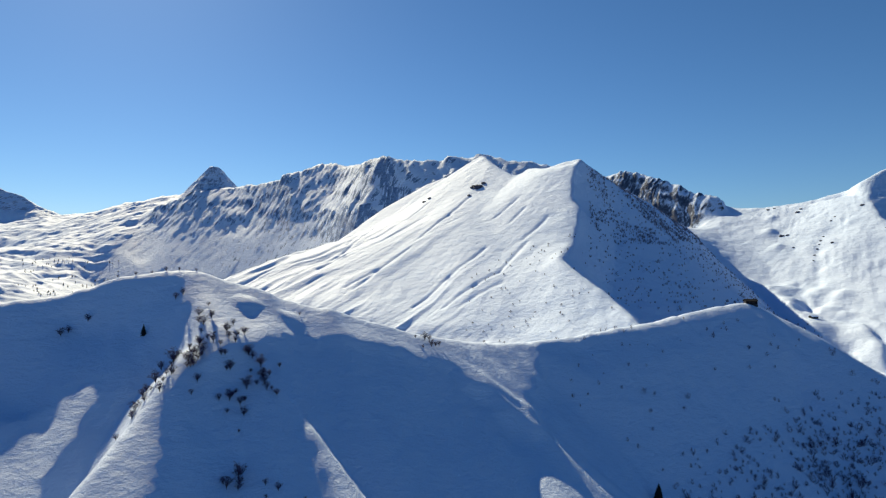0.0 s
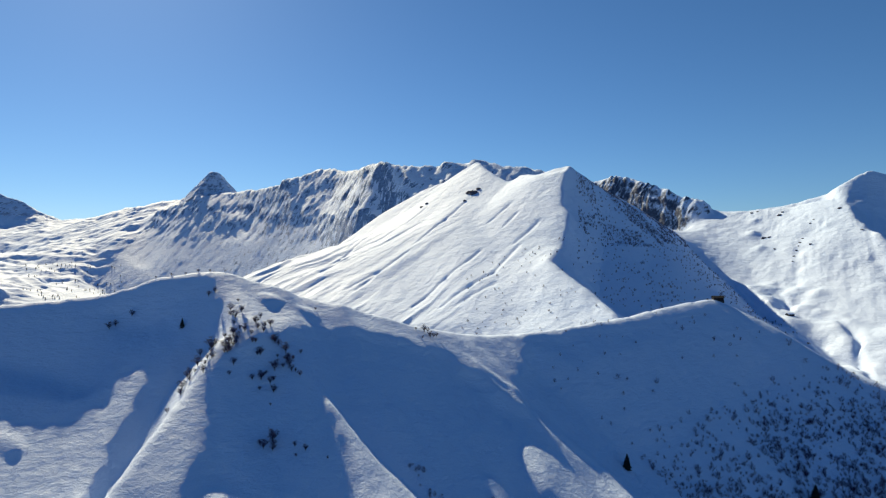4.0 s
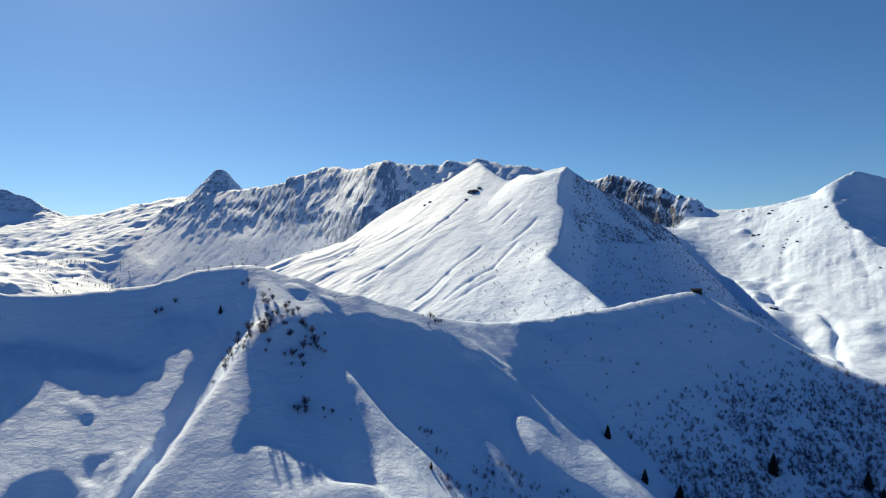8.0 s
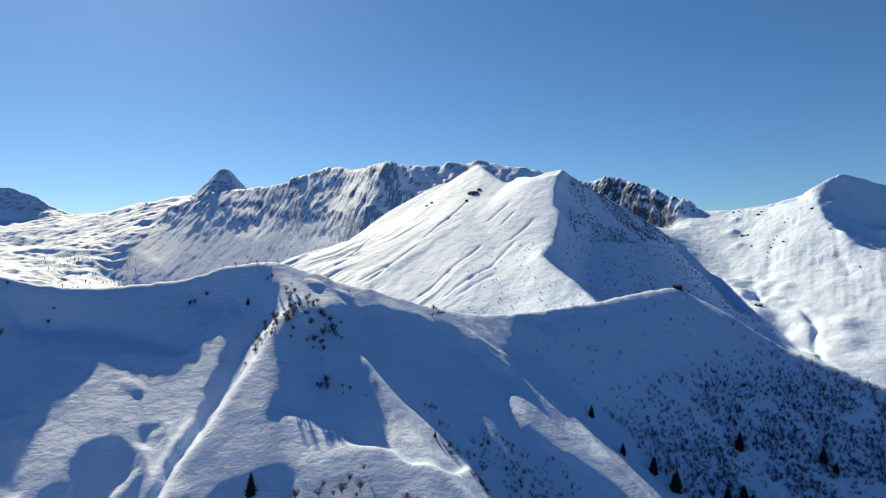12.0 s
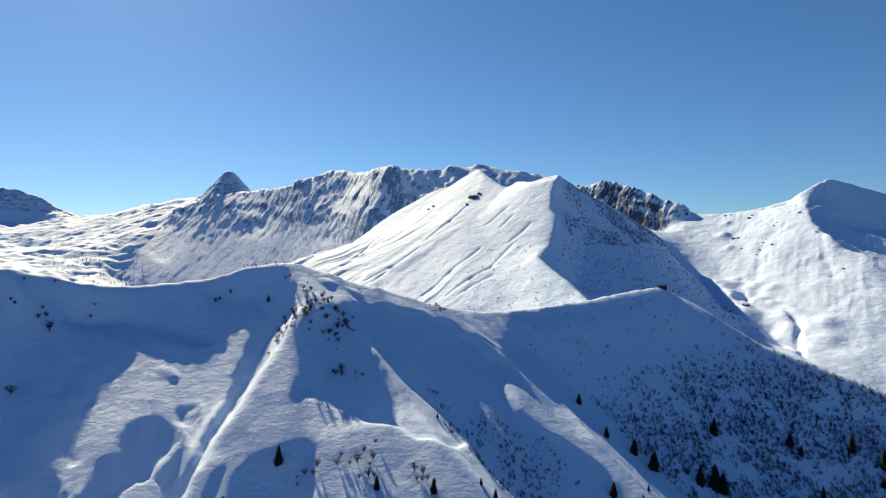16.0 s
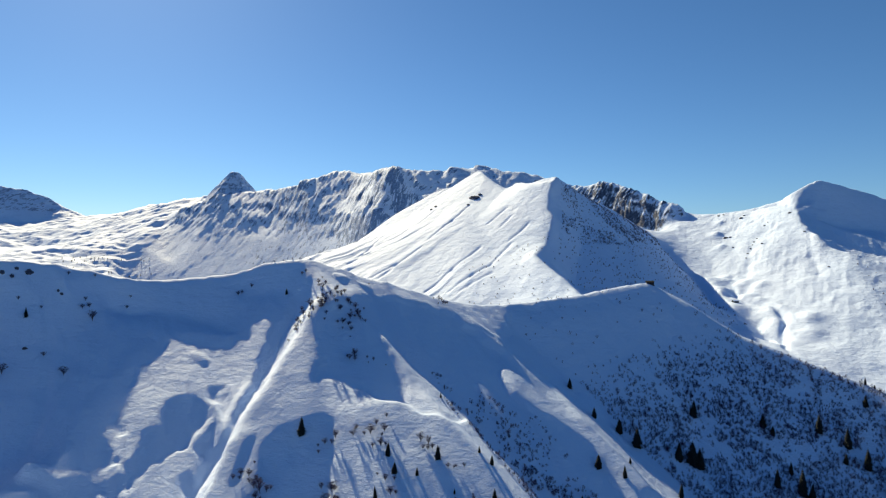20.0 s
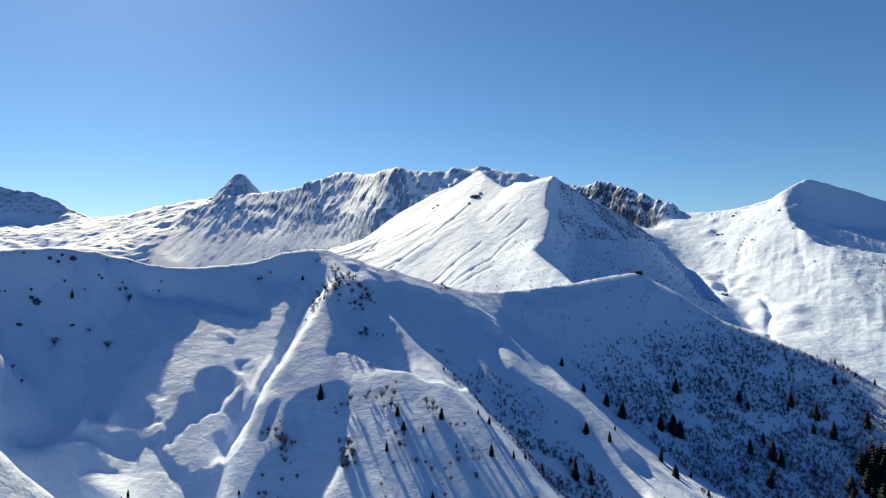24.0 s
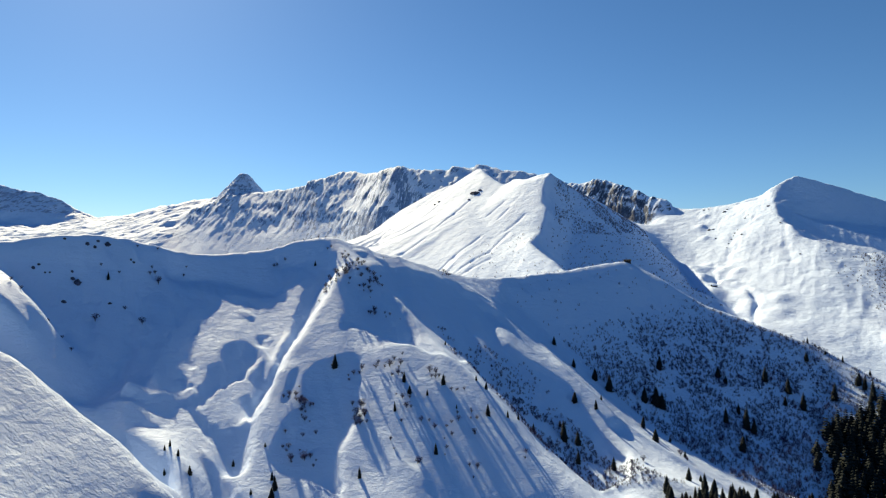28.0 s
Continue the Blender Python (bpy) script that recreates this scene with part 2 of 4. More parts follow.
CREST_SHOULDER = [[(-44, 244, -32), (-6, 260, -44.5), (16, 277, -50)], [(66, 301, -53), (110, 323, -50.5), (155, 346, -44), (189, 361, -39.2), (216, 343, -54.5)]]
NEAR_BACK = [(-460, 260, -110), (-200, 380, -120), (-100, 400, -90), (30, 420, -90), (190, 460, -90), (330, 420, -150), (520, 300, -260)]
WEST_RIB = [(-95, 254, -8.5), (-90, 238, -15), (-88, 217, -32), (-96, 182, -56), (-105, 149, -77), (-112, 121, -93.5), (-117, 99, -107), (-119, 72, -127), (-108, 40, -145), (-95, 5, -165)]
BOWL_WALL = [(-152, 248, -36), (-128, 241, -35), (-108, 232, -35), (-98, 216, -45), (-108, 192, -60)]
WEST_GULLY = [(-108, 205, -61), (-107, 194, -67), (-108, 186, -72), (-109, 179, -76), (-115, 154, -91), (-121, 128, -103), (-129, 100, -116), (-128, 62, -136), (-117, 30, -151), (-100, 0, -168)]
MIDDLE_RIB = [(-79, 250, -10.5), (-66, 228, -33.5), (-55, 208, -47), (-45, 188, -59.5), (-26, 160, -78.5), (-14, 146, -84), (17, 112, -107), (47, 72, -137), (70, 45, -152), (95, 10, -175)]
UPPER_FACE = [(-72, 236, -20), (-70, 208, -45), (-61, 177, -67), (-51, 156, -79), (-46, 148, -83.5)]
WEST_TERRACE = [(-85, 200, -43.5), (-83, 181, -57.5), (-83, 165, -67), (-82, 150, -77), (-78, 130, -90)]
BENCH = [(-113, 124, -94), (-78, 130, -90), (-62, 132, -88.5), (-34, 139, -84)]
BENCH_FOOT = [(-91, 100, -110), (-80, 110, -107), (-58, 104, -106.5), (-30, 103, -104.5), (-8, 106, -107)]
LOWER_FACE = [[(-30, 103, -104.5), (-26, 70, -128), (-25, 38, -147), (-20, 0, -172)], [(-58, 104, -106.5), (-63, 86, -121), (-52, 50, -145), (-50, 5, -170)], [(-91, 100, -110), (-86, 72, -130), (-79, 42, -148), (-80, 0, -172)]]
MIDDLE_GULLY = [(-36, 245, -41), (-12, 215, -68), (10, 188, -92), (40, 150, -122), (68, 110, -151), (96, 78, -172)]
EAST_RIB = [(-11, 275, -38.5), (12, 270, -51), (37, 258, -67.5), (72, 236, -100), (88, 200, -115), (122, 165, -147), (167, 125, -172), (220, 85, -200)]
EAST_RIB_SIDE = [(4, 262, -55), (18, 254, -66)]
EAST_SHOULDER = [(28, 246, -76), (41, 215, -87), (72, 152, -134), (104, 126, -155), (119, 95, -157), (158, 80, -165), (190, 50, -185)]
EAST_GULLY = [(42, 292, -57), (75, 272, -85), (100, 252, -107), (125, 215, -134), (160, 175, -162), (205, 140, -184), (260, 100, -207)]
FACE_LINES = [[(189, 359, -37), (188, 320, -78), (190, 262, -121), (172, 222, -146), (195, 165, -175)],
              [(250, 325, -75), (262, 265, -119), (245, 215, -155), (280, 150, -190)],
              [(323, 275, -104), (314, 226, -138), (305, 180, -173), (330, 110, -210)]]
KNOLL = [(-186, 190, -60), (-178, 191, -57.5), (-160, 187, -58.5), (-150, 184, -61), (-141, 186, -65), (-135, 193, -62.5), (-130, 197, -58), (-124, 206, -52.5), (-123, 216, -46)]
KNOLL_FOOT = [(-178, 158, -74), (-163, 150, -81), (-148, 158, -84), (-145, 140, -95.5), (-152, 122, -101), (-143, 127, -100)]
BOWL_LINES = [[(-171, 133, -80), (-178, 116, -90), (-178, 96, -98), (-190, 80, -100.5), (-181, 70, -108.5)], [(-130, 165, -74), (-131, 140, -87), (-139, 119, -97)], [(-172, 124, -87), (-164, 110, -98)], [(-139, 105, -109), (-141, 80, -119), (-136, 52, -130)],
              [(-229, 182, -47), (-213, 138, -74), (-208, 108, -92), (-205, 78, -107), (-207, 60, -110)],
              [(-255, 192, -13), (-265, 148, -44), (-252, 141, -58), (-235, 120, -74)], [(-226, 205, -44), (-196, 222, -46), (-166, 222, -52), (-144, 212, -59)]]
KNOB = [(-192, 64, -103), (-180, 52, -107.5), (-155, 45, -114), (-141, 33, -121), (-131, 12, -133), (-120, -10, -148)]
SIDE_RIB = [(-340, 112, -20), (-282, 98, -30), (-260, 82, -40), (-248, 79, -49.5), (-238, 77, -60), (-228, 74, -80)]
SIDE_RIB_FACE = [(-285, 82, -33), (-264, 66, -40.5), (-250, 62, -49.5), (-238, 60, -61)]
CREST_FINS = [[(-248, 202, -15.5), (-246, 193, -18.5), (-243, 187, -26)], [(-263, 183, -11), (-260, 176, -18), (-257, 170, -25)]]
SIDE_GULLY = [(-300, 122, -38), (-272, 112, -52), (-252, 102, -68), (-235, 95, -84)]
NEAR_SPUR = [(-290, 22, -44), (-222, 19, -67.4), (-188, 8, -87), (-154, -5, -104), (-121, -23, -121), (-88, -46, -148)]
NEAR_SPUR_FACE = [[(-300, -40, -66), (-230, -42, -90), (-170, -62, -116), (-110, -78, -148)], [(-300, -90, -105), (-180, -105, -145)]]
SPUR_GULLY = [[(-330, 58, -54), (-258, 46, -76), (-222, 42, -96), (-200, 36, -110), (-172, 22, -122), (-148, 12, -131)], [(-176, 40, -121), (-164, 33, -126), (-150, 27, -131), (-142, 16, -136)]]
NEAR_FLOOR = [[(-150, -110, -175), (-60, -30, -190), (60, -20, -205), (150, 0, -215), (300, 20, -240), (520, -60, -270)],
              [(-460, -120, -140), (-200, -120, -165), (0, -120, -215), (520, -120, -290)]]

x0, x1, y0, y1 = -460, 520, -120, 470
base = relaxed([NEAR_CREST, *CREST_SHOULDER, NEAR_BACK, WEST_RIB, BOWL_WALL, WEST_GULLY, MIDDLE_RIB, UPPER_FACE, WEST_TERRACE, BENCH, BENCH_FOOT, *LOWER_FACE, MIDDLE_GULLY, EAST_RIB, EAST_RIB_SIDE, EAST_SHOULDER, EAST_GULLY, *FACE_LINES,
                KNOLL, KNOLL_FOOT, *BOWL_LINES, KNOB, SIDE_RIB, SIDE_RIB_FACE, *CREST_FINS, SIDE_GULLY, NEAR_SPUR, *NEAR_SPUR_FACE, *SPUR_GULLY, *NEAR_FLOOR], x0, x1, y0, y1, 3.0)
near = Ground(resampled(base, (473, 785)), x0, x1, y0, y1)
near.z = blurred(near.z, 2.3)
gx, gy = near.grid()
hollow = np.clip((230 - gy) / 60, 0, 1) * np.clip((-110 - gx) / 30, 0, 1) * np.clip((gy - 55 - 0.3 * (-150 - gx)) / 30, 0, 1)
near.z = near.z + (0.5 + 0.7 * hollow) * fbm(gx, gy, 42, 5, 0.48, 3) + (0.12 + 0.45 * hollow) * ridged(gx * 0.9 + gy * 0.25, gy * 0.4, 18, 3, 0.5, 11)
across, down = gx * 0.875 + gy * 0.485, gy * 0.875 - gx * 0.485
near.z += (0.45 + 0.45 * hollow) * wave(across / 5.0 + 0.6 * wave(gx / 30, gy / 30, 71), down / 34, 72) + 0.2 * wave(across / 13, down / 60, 73)

# the drifted trough west of the sunlit rib
trough = np.interp(gy, [150, 165, 190, 205, 226], [-118, -114, -109, -107, -105])
near.z -= 2.7 * np.exp(-((gx - trough) / 5.0) ** 2) * np.clip((gy - 150) / 15, 0, 1) * np.clip((236 - gy) / 12, 0, 1)

# wind-sharpened edges on the two eastern ribs
for rib, lift, top in ((EAST_RIB, 2.4, 272), (MIDDLE_RIB, 1.5, 205)):
    ys, xs = [p[1] for p in rib][::-1], [p[0] for p in rib][::-1]
    near.z += lift * np.exp(-((gx - np.interp(gy, ys, xs)) / 6.0) ** 2) * np.clip((top - gy) / 12, 0, 1) * np.clip((gy - 70) / 40, 0, 1)

# -- swells that stand in the low sun and hollows that lie in the crest's shade
BOWL_SHADE = [(-290, 122), (-262, 168), (-240, 196), (-187, 234), (-118, 246), (-97, 236), (-95, 220), (-107, 198), (-115, 162), (-117, 136), (-118, 103), (-119, 71), (-112, 35), (-97, 12), (-140, 14), (-172, 26), (-200, 38), (-228, 52), (-244, 104), (-268, 117), (-288, 124)]
KNOLL_TOP = [(-180, 189), (-172, 195), (-159, 195), (-146, 195), (-137, 198), (-133, 207), (-131, 215), (-124, 216), (-118, 210), (-118, 189), (-120, 175), (-121, 156), (-121, 144), (-120, 134), (-125, 126), (-127, 121), (-136, 125), (-152, 126), (-161, 122), (-161, 112), (-165, 104), (-176, 108), (-176, 117), (-169, 118), (-178, 136), (-179, 146), (-180, 159), (-181, 174)]
KNOLL_BAND = [(-196, 79), (-189, 79), (-184, 82), (-161, 100), (-159, 94), (-181, 79), (-190, 71)]
LOW_SWELL = [(-188, 66), (-182, 69), (-169, 70), (-158, 77), (-147, 72), (-133, 63), (-113, 43), (-104, 30), (-110, 34), (-122, 47), (-135, 55), (-147, 62), (-158, 66), (-170, 61), (-182, 61)]
FAN = [(-155, 85), (-152, 96), (-148, 111), (-135, 122), (-124, 117), (-128, 109), (-134, 101), (-125, 92), (-120, 83), (-127, 82), (-140, 80)]
RIB_WEST = [(-99, 217), (-87, 185), (-81, 163), (-80, 146), (-68, 144), (-40, 145), (-17, 138), (16, 107), (33, 83), (48, 61), (58, 46), (-2, 39), (-27, 62), (-56, 116), (-62, 131), (-90, 121), (-97, 112), (-97, 98), (-100, 82), (-103, 62), (-108, 48), (-109, 35), (-117, 35), (-117, 68), (-120, 91), (-109, 96), (-117, 136), (-113, 170), (-108, 205)]
POCKET_SMALL = [(-143, 162), (-132, 167), (-130, 157), (-133, 151), (-141, 154)]
POCKET_LARGE = [(-159, 144), (-149, 153), (-132, 147), (-128, 138), (-128, 128), (-130, 121), (-139, 124), (-152, 126), (-157, 131)]
POCKET_LOW = [(-122, 131), (-123, 124), (-125, 117), (-122, 110), (-119, 118), (-119, 131)]
POCKET_RIB = [(-102, 120), (-105, 112), (-105, 95), (-105, 88), (-102, 91), (-100, 101), (-100, 112)]
FACE_SHADE = [(-69, 222), (-75, 205), (-77, 186), (-76, 168), (-77, 156), (-72, 156), (-63, 156), (-56, 151), (-49, 150), (-43, 146), (-40, 143), (-36, 147), (-33, 145), (-27, 148), (-25, 158), (-27, 169), (-34, 182), (-43, 196), (-52, 208), (-61, 220)]
TREE_SHADE = [(-63, 128), (-89, 123), (-95, 114), (-94, 102), (-91, 82), (-84, 50), (-62, 44), (-66, 70), (-58, 91), (-60, 112)]
FACE_EDGE = [(-44, 198), (-39, 197), (-20, 185), (-4, 175), (10, 164), (-1, 134), (-21, 131), (-30, 133), (-26, 148), (-24, 159), (-26, 170), (-33, 184)]
GULLY_SHADE = [(-78, 230), (-64, 243), (-32, 251), (2, 264), (27, 253), (37, 236), (34, 216), (40, 203), (48, 196), (58, 192), (73, 191), (88, 181), (95, 168), (103, 150), (112, 128), (104, 100), (80, 90), (60, 106), (46, 126), (34, 137), (19, 147), (9, 165), (-12, 179), (-30, 192), (-52, 210)]
EAST_LOBE = [(36, 221), (42, 223), (57, 216), (77, 227), (93, 217), (106, 202), (117, 190), (133, 179), (141, 173), (104, 152), (97, 168), (89, 183), (73, 193), (59, 194), (47, 198), (40, 205)]
FAINT_LOBE = [(16, 200), (26, 197), (33, 185), (36, 176), (28, 176), (20, 187)]
SLOPE_SHADE = [(34, 297), (99, 327), (178, 359), (223, 334), (276, 297), (318, 264), (343, 205), (328, 150), (270, 122), (215, 150), (185, 166), (160, 186), (146, 181), (122, 201), (110, 217), (96, 231), (77, 234), (56, 227), (42, 244)]
CREST_BAND = [(-103, 253), (-21, 265), (3, 278), (22, 275), (36, 257), (45, 248), (53, 242), (66, 234), (72, 227), (59, 218), (52, 234), (42, 246), (29, 254), (18, 259), (3, 261), (-15, 254), (-32, 249), (-54, 240), (-62, 232), (-66, 223), (-74, 215), (-79, 206), (-89, 204), (-95, 227), (-96, 238)]
PASS_WEDGE = [(20, 287), (36, 300), (50, 305), (48, 293), (39, 268), (33, 266), (30, 279)]
HUT_BAND = [(42, 304), (103, 328), (143, 347), (180, 365), (191, 362), (179, 359), (141, 342), (102, 325), (68, 316)]
FIN = [(-252, 191), (-248, 192), (-242, 188), (-238, 184), (-242, 183), (-247, 186)]
LOWER_FACE_DIM = [(-60, 122), (-40, 124), (-12, 112), (8, 98), (28, 74), (46, 48), (0, 38), (-27, 60), (-50, 96)]
banked(near, [(KNOLL_TOP, 0.04, 0.14, 2.2, 1), (KNOLL_BAND, 0.05, 0.14, 1.0, 2), (LOW_SWELL, 0.10, 0.32, 0.5, 3), (FAN, 0.03, 0.11, 1.0, 4), (RIB_WEST, 0.09, 9, 0.0, 5),
              (LOWER_FACE_DIM, 0.02, 0.13, 1.0, 5.5), (FACE_EDGE, 0.06, 0.30, 0.3, 12), (EAST_LOBE, 0.10, 0.5, 0.4, 14), (FAINT_LOBE, 0.03, 0.08, 1.0, 15),
              (CREST_BAND, 0.05, 0.20, 1.2, 17), (PASS_WEDGE, 0.05, 0.14, 1.0, 18), (HUT_BAND, 0.08, 0.4, 0.5, 19), (FIN, 0.05, 0.25, 0.2, 20)],
       [(BOWL_SHADE, 0.9, 0.0, 0), (POCKET_SMALL, 0.5, 0.2, 6), (POCKET_LARGE, 0.6, 0.2, 7), (POCKET_LOW, 0.5, 0.0, 8), (POCKET_RIB, 0.5, 0.0, 9), (FACE_SHADE, 1.0, 0.3, 10),
        (TREE_SHADE, 0.5, 0.3, 11), (GULLY_SHADE, 1.7, 0.0, 13), (SLOPE_SHADE, 0.9, 0.0, 16)])
gx, gy = near.grid()
near.z += 0.02 * wave(gx / 3.1 + 0.7 * wave(gx / 17, gy / 17, 211), gy / 5.3, 212) + 0.10 * wave(gx / 7.0, gy / 11.0, 213)

# -- the snow mountain, its valley and the eastern mountain
CENTRAL_CREST = [(150, 430, -62), (140, 500, -38), (111, 583, -6), (131, 620, 5), (149, 655, 22), (155.5, 680, 39), (150, 705, 57), (158, 730, 79), (168, 754, 117), (129, 800, 107), (117, 850, 113),
                 (104, 885, 103), (97, 915, 97), (86, 948, 117), (65, 980, 153), (40, 1100, 110), (20, 1340, 100)]
CENTRAL_WEST = [(65, 980, 153), (15, 985, 121), (-39, 960, 85), (-73, 940, 55), (-121, 910, 24), (-183, 880, 3), (-239, 850, -14), (-292, 820, -38), (-420, 740, -105), (-700, 640, -160)]
CENTRAL_RIB = [(65, 980, 153), (72, 925, 129), (50, 863, 87), (0, 795, 44), (-60, 700, -22)]
NOTCH_GULLY = [(97, 915, 96), (80, 865, 86), (35, 800, 50), (-15, 730, -1), (-40, 670, -43)]
WEST_VALLEY = [(-700, 760, -220), (-600, 1000, -190), (-440, 1160, -150), (-260, 1320, -80)]
BACK_RIDGE = [(40, 1090, 126), (5, 1100, 131), (-40, 1110, 113), (-110, 1100, 72), (-220, 1060, -15), (-380, 1000, -115)]
BACK_GULLY = [(30, 1030, 112), (-40, 1020, 70), (-140, 990, 5), (-300, 920, -95)]
CENTRAL_FOOT = [(-700, 560, -180), (-330, 700, -100), (-197, 680, -58), (-106, 610, -72), (-12, 550, -82), (60, 500, -76), (110, 450, -68)]
CENTRAL_EAST = [(168, 754, 117), (190, 775, 105), (228, 800, 88), (285, 840, 67), (339, 880, 43), (372, 900, 24), (385, 905, 0), (402, 850, -35), (408, 760, -70), (392, 690, -90)]
CENTRAL_FACE = [[(205, 735, 50), (196, 690, 8), (182, 640, -20), (158, 583, -45), (178, 525, -70)], [(150, 430, -62), (230, 500, -88), (310, 560, -102), (380, 600, -110)], [(250, 720, 18), (290, 680, -25), (330, 650, -60)]]
STREAM = [(488, 1041, 66), (430, 985, 32), (440, 930, 4), (448, 860, -28), (432, 760, -66), (412, 680, -91), (423, 577, -106), (440, 500, -125), (500, 420, -155), (560, 300, -205)]
LOW = [(-700, 300, -240), (0, 300, -220), (350, 300, -200), (560, 300, -205), (800, 300, -190), (1100, 300, -190)]
CLIFF_TOP = [(200, 1340, 150), (300, 1260, 142), (329, 1230, 147), (363, 1200, 150), (421, 1120, 117), (465, 1060, 87), (488, 1041, 66)]
CLIFF_FOOT = [(200, 1260, 80), (320, 1172, 66), (390, 1088, 40), (430, 1030, 30)]
EAST_CREST = [(488, 1041, 66), (523, 1020, 67), (577, 980, 75), (615, 940, 88), (630, 915, 105), (679, 916, 130), (766, 930, 107), (872, 940, 77), (1100, 960, 20)]
EAST_BACK = [(600, 1340, -60), (820, 1150, 10), (1100, 1150, -40)]
EAST_SPUR = [(630, 915, 102), (610, 840, 56), (587, 770, 22), (607, 740, 7), (644, 710, -10), (685, 680, -23), (800, 600, -60), (1100, 480, -120)]
EAST_SHADE = [(612, 850, 60), (650, 850, 41), (704, 850, 31), (770, 860, 28), (860, 870, 18), (1100, 880, -20)]
EAST_BASIN = [(660, 760, 8), (720, 745, -4), (800, 720, -22), (1100, 700, -60)]
EAST_DROP = [(692, 650, -62), (674, 600, -95), (665, 560, -115)]
EAST_FACE = [[(523, 1020, 67), (506, 911, 19), (480, 820, -25), (455, 740, -62)], [(607, 740, 7), (564, 616, -56), (540, 540, -95), (520, 420, -135)],
             [(685, 680, -23), (660, 580, -75), (660, 420, -130)], [(577, 980, 75), (545, 870, 30), (505, 740, -35), (470, 620, -85)]]

x0, x1, y0, y1 = -700, 1100, 300, 1340
base = relaxed([CENTRAL_CREST, CENTRAL_WEST, CENTRAL_RIB, NOTCH_GULLY, WEST_VALLEY, BACK_RIDGE, BACK_GULLY, CENTRAL_FOOT, CENTRAL_EAST, *CENTRAL_FACE, STREAM, CLIFF_TOP, CLIFF_FOOT, EAST_CREST, EAST_BACK, EAST_SPUR,
                EAST_SHADE, EAST_BASIN, *EAST_FACE, EAST_DROP, LOW], x0, x1, y0, y1, 5.0)
mid = Ground(resampled(base, (434, 751)), x0, x1, y0, y1)
mid.z = blurred(mid.z, 1.5)
gx, gy = mid.grid()
flank = np.clip((170 - gx) / 80, 0, 1) * np.clip((gy - 460) / 60, 0, 1)
mid.z += 1.2 * fbm(gx, gy, 60, 4, 0.5, 5)
CENTRAL_SUN = [(167, 756), (157, 730), (149, 705), (154, 680), (147, 655), (130, 622), (111, 581), (140, 500), (150, 430), (110, 450), (60, 500), (-12, 550), (-106, 610), (-197, 680), (-330, 700), (-292, 820), (-121, 912), (65, 980), (90, 900), (110, 855), (129, 800)]
CENTRAL_DARK = [(172, 760), (230, 802), (285, 842), (339, 882), (385, 900), (414, 783), (408, 623), (350, 629), (278, 600), (184, 530), (152, 440), (142, 505), (114, 580), (134, 618), (152, 653), (159, 680), (154, 705), (161, 730)]
VALLEY_DARK = [(419, 780), (400, 711), (393, 655), (420, 632), (402, 553), (364, 578), (346, 621)]
EAST_SUN = [(618, 938), (579, 978), (541, 1005), (482, 1035), (430, 985), (425, 900), (415, 782), (400, 664), (414, 636), (410, 543), (420, 488), (440, 456), (500, 400), (800, 400), (700, 640), (640, 700), (603, 718), (586, 745), (587, 781), (600, 852), (612, 900)]
EAST_DARK = [(640, 900), (616, 879), (599, 827), (588, 763), (592, 735), (614, 715), (640, 705), (700, 672), (1000, 560), (1050, 920), (872, 920), (766, 910), (679, 897)]
banked(mid, [(CENTRAL_SUN, 0.42, 0.95, 0.4, 0), (EAST_SUN, 0.30, 1.0, 0.3, 3)], [(CENTRAL_DARK, 1.2, 0.4, 1), (VALLEY_DARK, 1.0, 0.5, 6), (EAST_DARK, 1.2, 0.3, 4)], 4, 22.0, 2.4, patchy=0.12)
ribs = ridged(gx * 0.6 - gy * 0.8 + 20 * fbm(gx, gy, 120, 3, 0.5, 19), (gx * 0.8 + gy * 0.6) * 0.14, 26, 3, 0.5, 21)
low_down = np.clip((80 - mid.z) / 120, 0, 1) * np.clip((60 - gx) / 160, 0, 1)
mid.z += flank * ribs * (0.30 + 1.5 * low_down) * (1.0 + 0.7 * wave(gx / 90, gy / 90, 4))
mid.z += np.clip((gx - 470) / 40, 0, 1) * (1.3 * fbm(gx, gy, 45, 5, 0.55, 15) + 0.6 * ridged(gx * 0.8 - gy * 0.5, gy * 0.3, 18, 3, 0.5, 16))
mid.z += (1 - flank) * np.clip((520 - gx) / 50, 0, 1) * 0.9 * fbm(gx, gy, 30, 4, 0.55, 17)


def incised(ground, line, depth, width):
    """A narrow gully cut along a line."""
    qx, qy = ground.grid()
    for (ax, ay), (bx, by) in zip(line, line[1:]):
        t = np.clip(((qx - ax) * (bx - ax) + (qy - ay) * (by - ay)) / ((bx - ax) ** 2 + (by - ay) ** 2), 0, 1)
        d = np.hypot(qx - ax - t * (bx - ax), qy - ay - t * (by - ay))
        ground.z = ground.z - depth * np.exp(-(d / width) ** 2)


